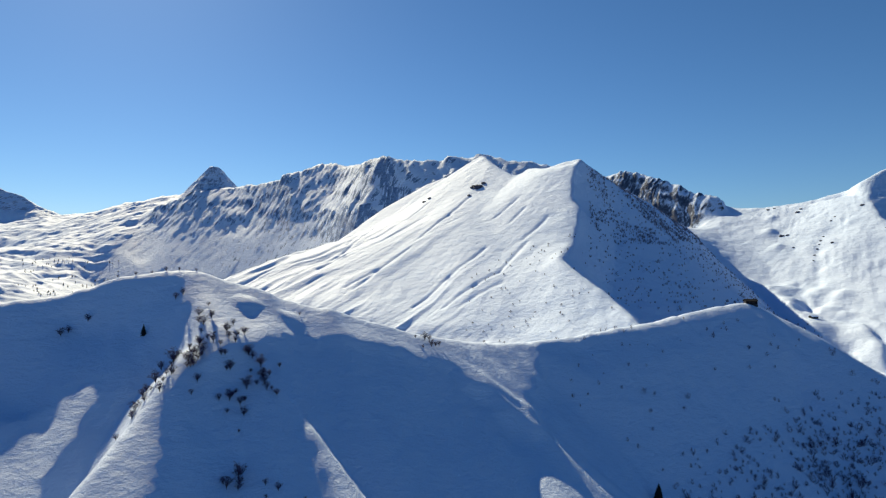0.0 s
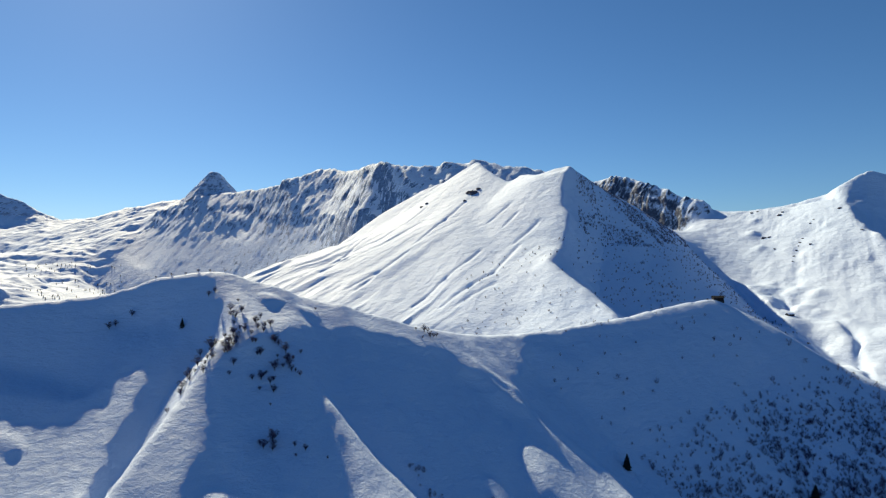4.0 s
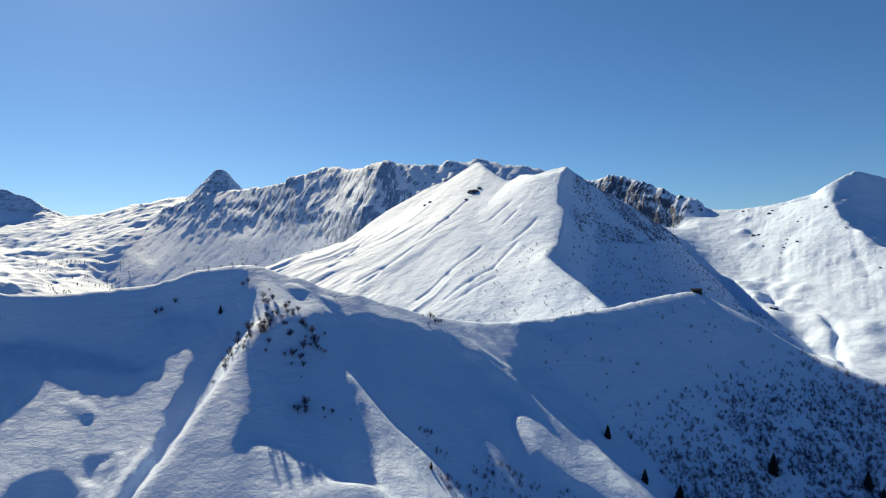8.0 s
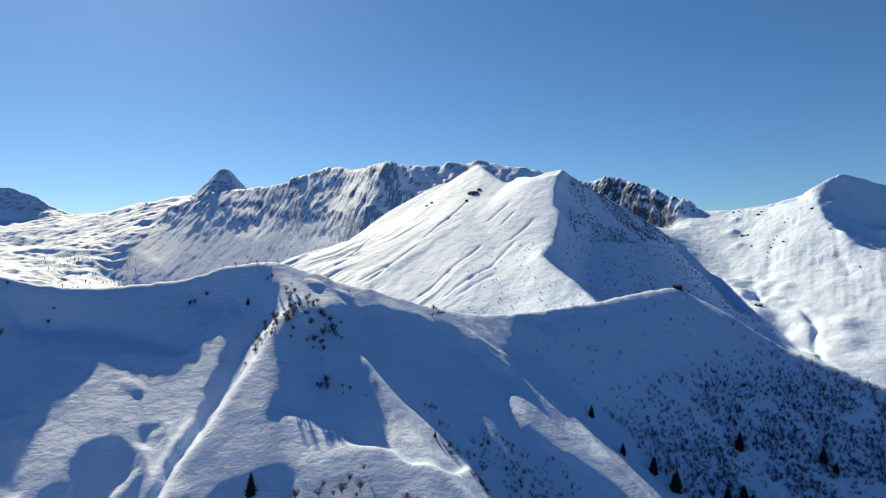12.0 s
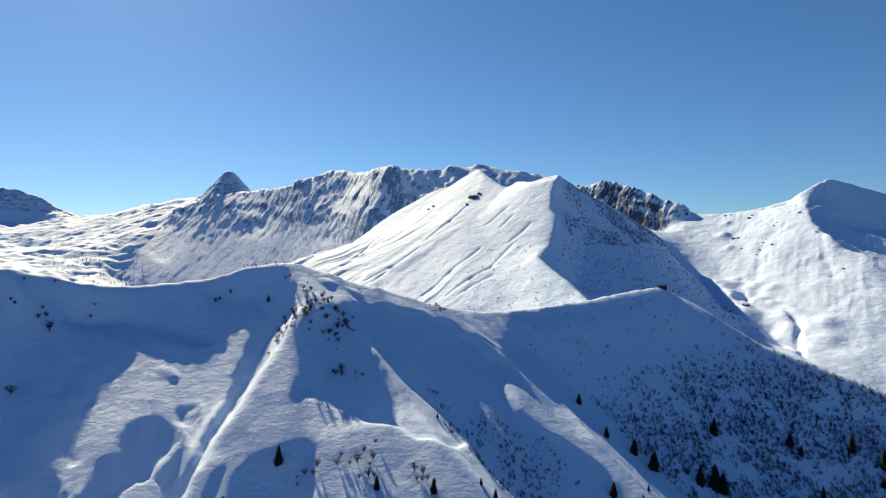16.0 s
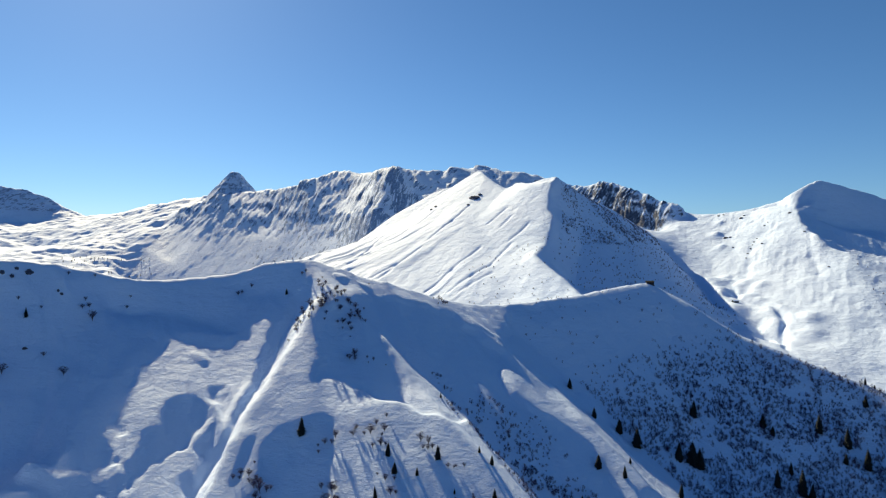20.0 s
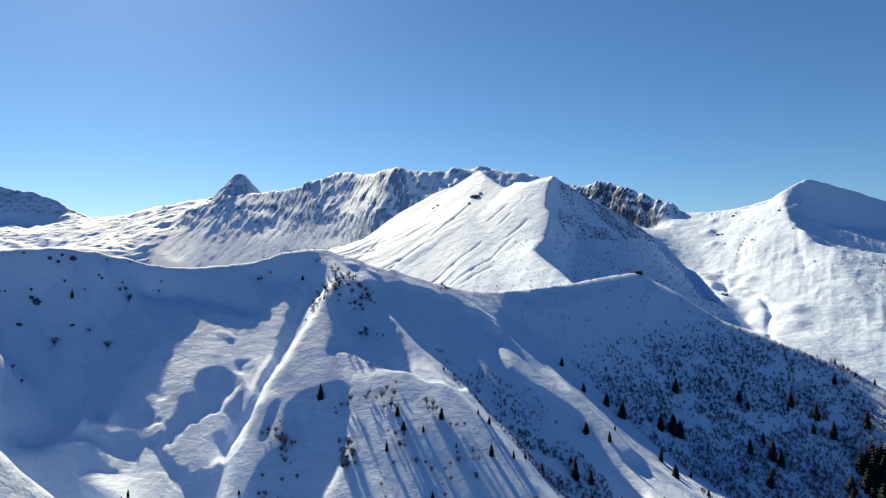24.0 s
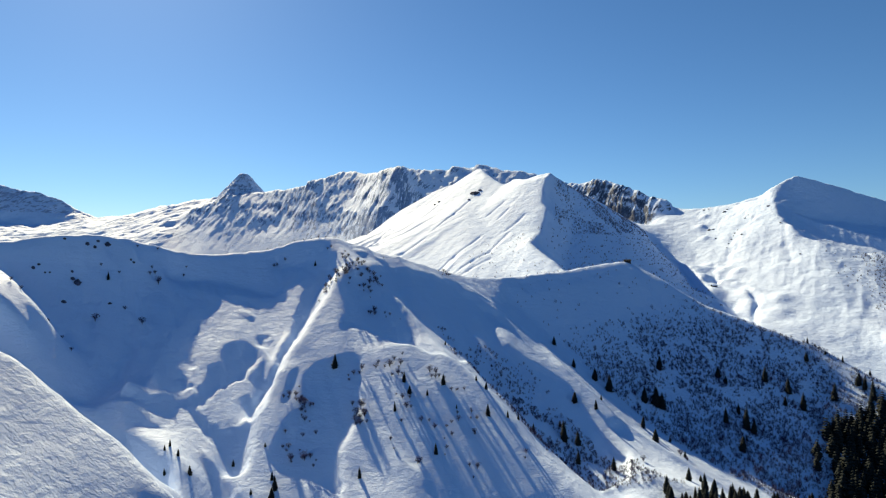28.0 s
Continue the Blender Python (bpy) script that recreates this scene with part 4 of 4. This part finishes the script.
SPRUCES_FACE = [(228, 248, 9.3), (232, 242, 7.2), (266, 243, 13.7), (280, 233, 13.7), (271, 221, 7.2), (284, 218, 14.5), (215, 204, 12.5), (230, 215, 8.9), (229, 200, 17.4), (233, 196, 11.6),
                (215, 177, 12.1), (223, 187, 4.7), (314, 226, 15.0), (335, 228, 10.9), (337, 223, 11.9), (338, 215, 17.2), (311, 260, 8.9), (103, 117, 9.1), (161, 148, 5.1), (145, 101, 8.4), (156, 110, 4.7)]
rng = random.Random(12)
WOOD_EAST = []
while len(WOOD_EAST) < 760:
    x, y = rng.uniform(252, 430), rng.uniform(70, 208)
    if x > 260 + max(0.0, (y - 140) * 0.75) + rng.gauss(0, 13) and all((x - a) ** 2 + (y - b) ** 2 > 6 for a, b, _ in WOOD_EAST):
        WOOD_EAST.append((x, y, rng.uniform(11.0, 20.0)))
WOOD_SOUTH = []
while len(WOOD_SOUTH) < 75:
    x = rng.uniform(122, 268)
    y = float(np.interp(x, [122, 160, 185, 262], [76, 80, 108, 132])) + rng.uniform(-12, 5)
    if all((x - a) ** 2 + (y - b) ** 2 > 10 for a, b, _ in WOOD_SOUTH):
        WOOD_SOUTH.append((x, y, rng.uniform(7.0, 13.5)))
RIM = []
while len(RIM) < 11:
    x = rng.uniform(318, 366)
    RIM.append((x, 275 - (x - 323) * 2.2 + rng.uniform(-16, 2), rng.uniform(3.0, 7.0)))
spruces = [conifer(3, 0.28), conifer(8, 0.24), conifer(15, 0.31), conifer(21, 0.26)]
planted(spruces, SPRUCES_WEST + SPRUCES_EAST + SPRUCES_FACE + RIM + WOOD_SOUTH + WOOD_EAST[:70], near, seed=5)


def joined(name, label, category, shapes, places, ground, seed, mats):
    """Many plants joined into one mesh; shapes are lists of (vertices, quads, material slot)."""
    rng = np.random.RandomState(seed)
    vs, fs, ms, at = [], [], [], 0
    for x, y, h in places:
        a = rng.rand() * 6.283
        c, s_ = math.cos(a), math.sin(a)
        w = h * rng.uniform(0.9, 1.25)
        z = ground.height(x, y)
        for v, f, slot in shapes[rng.randint(len(shapes))]:
            vs.append(np.stack([x + (v[:, 0] * c - v[:, 1] * s_) * w, y + (v[:, 0] * s_ + v[:, 1] * c) * w, z + v[:, 2] * h], -1))
            fs.append(f + at)
            ms.append(np.full(len(f), slot))
            at += len(v)
    me = bpy.data.meshes.new(name)
    co, quads = np.concatenate(vs), np.concatenate(fs)
    me.vertices.add(len(co))
    me.vertices.foreach_set("co", co.astype(np.float32).ravel())
    me.loops.add(quads.size)
    me.loops.foreach_set("vertex_index", quads.astype(np.int32).ravel())
    me.polygons.add(len(quads))
    me.polygons.foreach_set("loop_start", np.arange(0, quads.size, 4, dtype=np.int32))
    for m in mats:
        me.materials.append(m)
    me.polygons.foreach_set("material_index", np.concatenate(ms).astype(np.int32))
    me.update(calc_edges=True)
    return tagged(new(name, me), label, category, "", "stuff")


def quads_of(me, slot):
    v = np.array([tuple(p.co) for p in me.vertices])
    return v, np.array([tuple(p.vertices) for p in me.polygons if len(p.vertices) == 4]), slot


spruce_shapes = []
for seed, slim in ((31, 0.27), (32, 0.24), (33, 0.30)):
    pile = crown_of(seed, slim, 9, 5)
    spruce_shapes.append([(np.array([tuple(v) for v in pile.v]), np.array([f for f in pile.f if len(f) == 4]), 0)])
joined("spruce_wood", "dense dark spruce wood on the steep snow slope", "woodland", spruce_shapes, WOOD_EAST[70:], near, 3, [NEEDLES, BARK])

BUSHES_CREST = [(-118, 260, 2.2), (-112, 259, 1.8), (-125, 262, 1.7), (-132, 262, 2.0), (-104, 257, 1.6), (-140, 262.5, 1.5), (-60, 255, 1.8), (20, 297, 1.6)]
BUSHES_BOWL = [(-245, 194, 2.8), (-236, 208, 2.8), (-233, 192, 3.2), (-232, 187, 3.6), (-230, 191, 3.7), (-257, 165, 2.7), (-246, 169, 2.7), (-217, 217, 2.4), (-217, 212, 2.8), (-230, 147, 3.4), (-265, 84, 3.2),
               (-259, 84, 3.1), (-242, 96, 3.5), (-228, 83, 3.0), (-153, 244, 3.8), (-151, 246, 3.4), (-145, 249, 3.4), (-107, 244, 3.3), (-104, 244, 3.3), (-225, 186, 7.5), (-240, 128, 6.5), (-215, 141, 6.0)]
BUSHES_TOP = [(-59, 176, 5.7), (-47, 174, 2.8), (-51, 175, 2.4), (-70, 200, 4.3), (-66, 205, 5.2), (-64, 214, 5.2), (-69, 216, 4.4), (-62, 210, 4.3), (-73, 209, 3.9), (-64, 196, 3.4), (-86, 206, 5.2), (-83, 210, 5.2),
              (-90, 202, 4.3), (-81, 215, 4.4), (-78, 220, 4.4), (-86, 215, 4.0), (-91, 196, 3.8), (-81, 201, 3.4), (-73, 224, 3.6), (-8, 271, 4.4), (-5, 269, 3.9), (-97, 206, 5.0), (-94, 213, 5.5), (-100, 198, 4.2), (-88, 224, 4.5), (-92, 230, 4.0)]
BUSHES_FACE = [(-60, 118, 5.0), (-51, 118, 4.3), (-42, 119, 5.7), (-35, 120, 5.0), (-36, 112, 4.9), (-16, 117, 5.7), (-12, 116, 5.0), (-2, 104, 2.8), (-57, 92, 6.1), (-59, 88, 6.1), (-54, 85, 5.4), (-59, 83, 5.3),
               (-56, 80, 4.6), (-12, 77, 3.9), (-2, 82, 2.6), (-20, 80, 3.9), (2, 84, 4.0), (13, 86, 3.3), (11, 77, 3.9), (-2, 74, 3.2), (-37, 69, 2.9), (-21, 56, 4.4), (-5, 66, 2.6), (-65, 115, 3.6)]
BUSHES_FOOT = [(-94, 92, 5.5), (-91, 91, 6.2), (-98, 97, 4.2), (-88, 92, 4.1), (-92, 88, 4.1), (-102, 97, 4.2), (-94, 65, 3.9), (-91, 58, 5.1), (-84, 60, 5.8), (-81, 62, 3.9), (-81, 76, 3.3), (-98, 73, 3.3), (-88, 73, 3.3),
               (-29, 88, 4.7), (-32, 94, 4.1), (12, 57, 4.4), (40, 68, 3.9), (34, 166, 4.0), (157, 146, 5.0), (122, 117, 4.6), (113, 99, 3.7), (10, 90, 2.7), (6, 105, 2.8)]
shrubs = [shrub(2, 13, 9), shrub(5, 15, 8), shrub(9, 12, 10), shrub(14, 16, 8)]
rng = random.Random(77)
CLUSTER = []
for x, y, h in BUSHES_TOP + BUSHES_FACE + BUSHES_FOOT:
    for k in range((4 if y > 165 else 2) if h > 4 else 1):
        CLUSTER.append((x + rng.gauss(0, 3.0), y + rng.gauss(0, 3.5), h * rng.uniform(0.4, 0.75)))
planted(shrubs, BUSHES_CREST + BUSHES_BOWL + BUSHES_TOP + BUSHES_FACE + BUSHES_FOOT + CLUSTER, near, seed=9)


def thicket(name, label, places, ground, seed, coarse, mat):
    """Many small bushes joined into one mesh."""
    shapes = [[scrub_shape(100 + seed * 7 + k, coarse)] for k in range(8)]
    return joined(name, label, "shrubs", shapes, places, ground, seed, [mat])


def along(line, axis_y):
    ys, xs = [p[1] for p in line][::-1], [p[0] for p in line][::-1]
    return float(np.interp(axis_y, ys, xs))


rng = random.Random(31)
places = []
while len(places) < 11500:
    x, y = rng.uniform(60, 400), rng.uniform(115, 355)
    if x < along(EAST_GULLY, y) + 2:
        continue
    z = near.height(x, y)
    rim = float(np.interp(x, [187, 215, 250, 323, 350, 400], [376, 355, 325, 275, 215, 150]))
    if y > rim - 4:
        continue
    full = min(max((-z - 82 + (x - 150) * 0.18) / 42, 0.02), 1.0) * (0.15 + 0.85 * (noise.noise((x / 22, y / 22, 3.0)) + 0.5 * noise.noise((x / 7, y / 7, 5.0)) > -0.26))
    if rng.random() < full:
        places.append((x, y, rng.uniform(1.0, 2.6) if rng.random() < 0.85 else rng.uniform(2.6, 4.2)))
thicket("alder_thicket", "dense leafless brown scrub over the snowy slope", places, near, 1, 0.021, TWIGS)
places = []
while len(places) < 1300:
    y = rng.uniform(88, 190)
    west, east = along(MIDDLE_RIB, y) + 20 + 0.1 * (y - 88), along(EAST_SHOULDER, y) + 6
    x = rng.uniform(west, max(east, west + 1))
    if east > west + 4 and rng.random() < (0.9 if y < 150 else 0.3) and noise.noise((x / 14, y / 14, 2.0)) > -0.25:
        places.append((x, y, rng.uniform(1.0, 2.8)))
thicket("gully_scrub", "leafless scrub in the snowy gully", places, near, 2, 0.026, TWIGS)
places = []
while len(places) < 2200:
    x, y = rng.uniform(150, 400), rng.uniform(560, 900)
    z = mid.height(x, y)
    crest_x = float(np.interp(y, [583, 640, 690, 754], [111, 143, 160, 168]))
    back = float(np.interp(x, [168, 228, 285, 339, 385], [754, 800, 840, 880, 905]))
    if x < crest_x + 8 or y > back - 4 or y < 560 + (x - 150) * 0.2:
        continue
    if rng.random() < (0.95 if 5 < z < 100 and noise.noise((x / 40, y / 40, 1.0)) + 0.5 * noise.noise((x / 12, y / 12, 1.0)) > -0.15 else 0.10):
        places.append((x, y, rng.uniform(1.2, 3.2)))
thicket("mountain_scrub", "scrub with haze in its pale twigs, scattered over the shaded mountain flank", places, mid, 3, 0.034, HAZED)
places = []
while len(places) < 2400:
    x, y = rng.uniform(560, 760), rng.uniform(480, 680)
    if x > 610 + (y - 600) * 0.5 + rng.gauss(0, 18) or rng.random() < 0.06:
        places.append((x, y, rng.uniform(1.0, 3.2)))
while len(places) < 2490:
    places.append((rng.uniform(20, 150), rng.uniform(470, 640), rng.uniform(1.2, 2.6)))
thicket("slope_scrub", "sparse scrub on the sunlit snow slope", places, mid, 4, 0.034, TWIGS)


rng = random.Random(44)
places = []
while len(places) < 110:
    y = rng.uniform(1720, 2120)
    x = -y * rng.uniform(0.53, 0.70)
    if noise.noise((x / 90, y / 90, 2.0)) > -0.1:
        places.append((x, y, rng.uniform(4.5, 9.0)))
joined("distant_wood", "sparse far conifers at the foot of the rock range", "woodland", spruce_shapes, places, far, 8, [NEEDLES])


# ---------------------------------------------------------------- boulders and rock outcrops
def boulder(seed):
    rng = random.Random(seed)
    bm = bmesh.new()
    bmesh.ops.create_icosphere(bm, subdivisions=3, radius=0.5)
    shift = Vector((rng.random() * 50, rng.random() * 50, rng.random() * 50))
    for v in bm.verts:
        n = noise.fractal(v.co * 3.0 + shift, 0.6, 2.0, 4) * 0.34 + (0.5 - noise.cell(v.co * 3.0 + shift)) * 0.22
        v.co *= 1.0 + n
        v.co.x *= 0.8
        v.co.z *= 0.9
    return tagged(new("boulder", baked("boulder", bm, STONE)), "dark brown rock jutting from the snow", "rock", "rocks on the ridge face")


BOULDERS = [(-285, 133, 3.5), (-284, 137, 2.6), (-267, 147, 3.5), (-264, 148, 6.2), (-260, 126, 3.4), (-240, 146, 2.6), (-269, 168, 3.7), (-265, 171, 3.7), (-265, 175, 2.8), (-260, 179, 5.5),
            (-244, 182, 2.3), (-242, 182, 2.3), (-279, 136, 1.7), (-277, 138, 1.8), (-247, 90, 3.1), (-253, 92, 2.4), (-269, 150, 2.7), (-280, 159, 2.3)]
planted([boulder(1), boulder(2), boulder(3)], [(x, y, 0.72 * h) for x, y, h in BOULDERS], near, seed=4)
for x, y, size in ((50, 863, 11), (44, 869, 7), (-20, 905, 5), (-28, 902, 4), (36, 842, 4.5), (58, 868, 6)):
    ob = boulder(int(size * 10))
    ob.name = "rock_outcrop"
    ob.matrix_basis = Matrix.LocRotScale((x, y, mid.height(x, y)), Euler((0.2, 0, x)), (size * 1.5, size, size * 0.8))
    tagged(ob, "dark rock outcrop in the bright snow flank", "rock", "outcrops on the mountain")
for x, y, size in ((506, 911, 6), (512, 906, 4), (515, 839, 3), (521, 844, 2.4), (527, 850, 3.2), (535, 857, 2.6), (505, 829, 2.8), (497, 818, 2.2), (560, 880, 3), (568, 884, 2.4), (500, 870, 2.6), (600, 872, 5), (583, 800, 3.5), (533, 1000, 5), (541, 995, 3.5), (555, 955, 6), (563, 960, 4), (530, 830, 3.5), (560, 700, 3)):
    ob = boulder(int(size * 10) + 3)
    ob.name = "rock_outcrop"
    ob.matrix_basis = Matrix.LocRotScale((x, y, mid.height(x, y) - 0.15 * size), Euler((0.1, 0.2, x)), (size * 1.5, size, size * 0.8))
    tagged(ob, "small dark outcrop breaking through the snow", "rock", "outcrops on the eastern mountain")

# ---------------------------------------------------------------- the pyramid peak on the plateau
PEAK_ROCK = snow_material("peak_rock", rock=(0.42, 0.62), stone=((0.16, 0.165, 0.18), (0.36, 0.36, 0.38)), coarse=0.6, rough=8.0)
n = 81
peak = Ground(np.zeros((n, n)), -985, -770, 2290, 2440)
gx, gy = peak.grid()
dx, dy = (gx + 882) / 95, (gy - 2366) / 70
cone = 1.12 - 1.1 * np.maximum(np.maximum(np.abs(dx + 0.05) * 1.02, np.abs(dy)), 0.62 * (np.abs(dx) + np.abs(dy)))
peak.z = 222 + 100 * np.clip(cone, -0.4, 0.93) + 3 * ridged(gx, gy, 30, 4, 0.55, 61) * np.clip(cone * 2 + 0.2, 0, 1)
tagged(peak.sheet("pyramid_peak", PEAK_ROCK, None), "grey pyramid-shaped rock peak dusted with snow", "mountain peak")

# ---------------------------------------------------------------- the hut on the ridge
hx, hy = 187.0, 371.0
hz = near.height(hx, hy) - 0.55
hut = new("mountain_hut")
hut.matrix_basis = pose(hx, hy, hz, 0, 0, -6)
tagged(hut, "small dark wooden mountain hut on the snowy crest", "hut")
part("foundation", baked("foundation", box(-3.5, 3.5, -2.3, 2.3, -0.8, 0.75, 0.05), MASONRY), hut, "grey field-stone base")
wall = part("wall", baked("wall", box(-3.3, 3.3, -2.1, 2.1, 0.75, 2.75), PLANK), hut, "dark plank wall")
plank = baked("plank", box(-0.13, 0.13, -0.02, 0.02, 0.78, 2.7, 0.008), PLANK)
for i in range(24):
    x = -3.16 + i * 0.275
    if abs(x + 1.3) > 0.6 and not (0.55 < x < 1.75):
        part("plank", plank, wall, m=pose(x, -2.115, 0))
for s in (-1, 1):
    bm = bmesh.new()
    ring = [(0, -2.1, 2.75), (0, 2.1, 2.75), (0, 0, 3.75)]
    f = bm.faces.new([bm.verts.new((s * 3.2, y, z)) for _, y, z in ring])
    ext = bmesh.ops.extrude_face_region(bm, geom=[f])
    bmesh.ops.translate(bm, verts=[v for v in ext["geom"] if isinstance(v, bmesh.types.BMVert)], vec=(-s * 0.12, 0, 0))
    bmesh.ops.recalc_face_normals(bm, faces=bm.faces)
    part("gable", baked("gable", bm, PLANK), hut, "dark plank gable")
slope = math.degrees(math.atan2(1.0, 2.1))
for s in (-1, 1):
    roof = part("roof", baked("roof", box(-3.8, 3.8, -1.35, 1.35, -0.06, 0.06, 0.02), TIN), hut, "dark metal roof sheet", pose(0, s * 1.2, 3.27, -s * slope))
    for k in range(13):
        part("seam", baked("seam", box(-0.02, 0.02, -1.34, 1.34, 0.06, 0.10, 0.005), TIN), roof, m=pose(-3.6 + k * 0.6, 0, 0))
part("chimney", baked("chimney", box(1.9, 2.4, 0.3, 0.8, 3.0, 4.3, 0.03), MASONRY), hut, "short stone chimney")
door = part("door", baked("door", box(-1.75, -0.85, -2.17, -2.09, 0.78, 2.6, 0.015), FRAME), hut, "grey wooden door")
part("handle", baked("handle", box(-1.0, -0.94, -2.24, -2.17, 1.65, 1.8, 0.01), TIN), door)
window = part("window", baked("window_frame", box(0.6, 1.7, -2.17, -2.09, 1.35, 2.25, 0.015), FRAME), hut, "grey wooden window frame")
for k in range(2):
    part("pane", baked("pane", box(0.68 + k * 0.5, 1.12 + k * 0.5, -2.185, -2.165, 1.43, 2.17, 0), GLASS), window)

# ---------------------------------------------------------------- the barn in the valley
SNOWCAP = snow_material("roof_snow", coarse=0.3)
bx, by = 415.0, 683.0
barn = new("stone_barn")
barn.matrix_basis = pose(bx, by, mid.height(bx, by) - 0.6, 0, 0, 14)
tagged(barn, "low stone barn half buried under its snowy roof", "barn")
part("wall", baked("wall", box(-4.2, 4.2, -2.5, 2.5, -1.0, 2.3, 0.05), MASONRY), barn, "dark field-stone wall")
for s in (-1, 1):
    bm = bmesh.new()
    f = bm.faces.new([bm.verts.new((s * 4.15, y, z)) for y, z in ((-2.5, 2.3), (2.5, 2.3), (0, 3.6))])
    ext = bmesh.ops.extrude_face_region(bm, geom=[f])
    bmesh.ops.translate(bm, verts=[v for v in ext["geom"] if isinstance(v, bmesh.types.BMVert)], vec=(-s * 0.3, 0, 0))
    bmesh.ops.recalc_face_normals(bm, faces=bm.faces)
    part("gable", baked("gable", bm, MASONRY), barn, "stone gable")
    tilt = math.degrees(math.atan2(1.3, 2.5))
    roof = part("roof", baked("roof", box(-4.6, 4.6, -1.6, 1.6, -0.08, 0.08, 0.02), PLANK), barn, "dark shingle roof", pose(0, s * 1.4, 3.0, -s * tilt))
    part("snow_cover", baked("snow_cover", box(-4.55, 4.55, -1.55, 1.5, 0.085, 0.55, 0.18), SNOWCAP), roof, "thick rounded snow cover")
part("door", baked("door", box(-0.6, 0.6, -2.56, -2.48, -0.2, 1.8, 0.02), FRAME), barn, "grey plank door")

# ---------------------------------------------------------------- the ground below and beyond
# dark floor colour is made up, to cut light bounced onto shaded snow
VALLEY = coloured("valley_darkened", (0.03, 0.04, 0.03), (0.16, 0.17, 0.17), 0.01, 0.95, 2.0)
bm = bmesh.new()
bmesh.ops.create_circle(bm, cap_ends=True, segments=96, radius=4700)
floor = tagged(new("ground", baked("ground", bm, VALLEY)), "valley floor far below, darkened to bounce less light", "ground", "", "structure")
floor.location = (0, 300, -330)
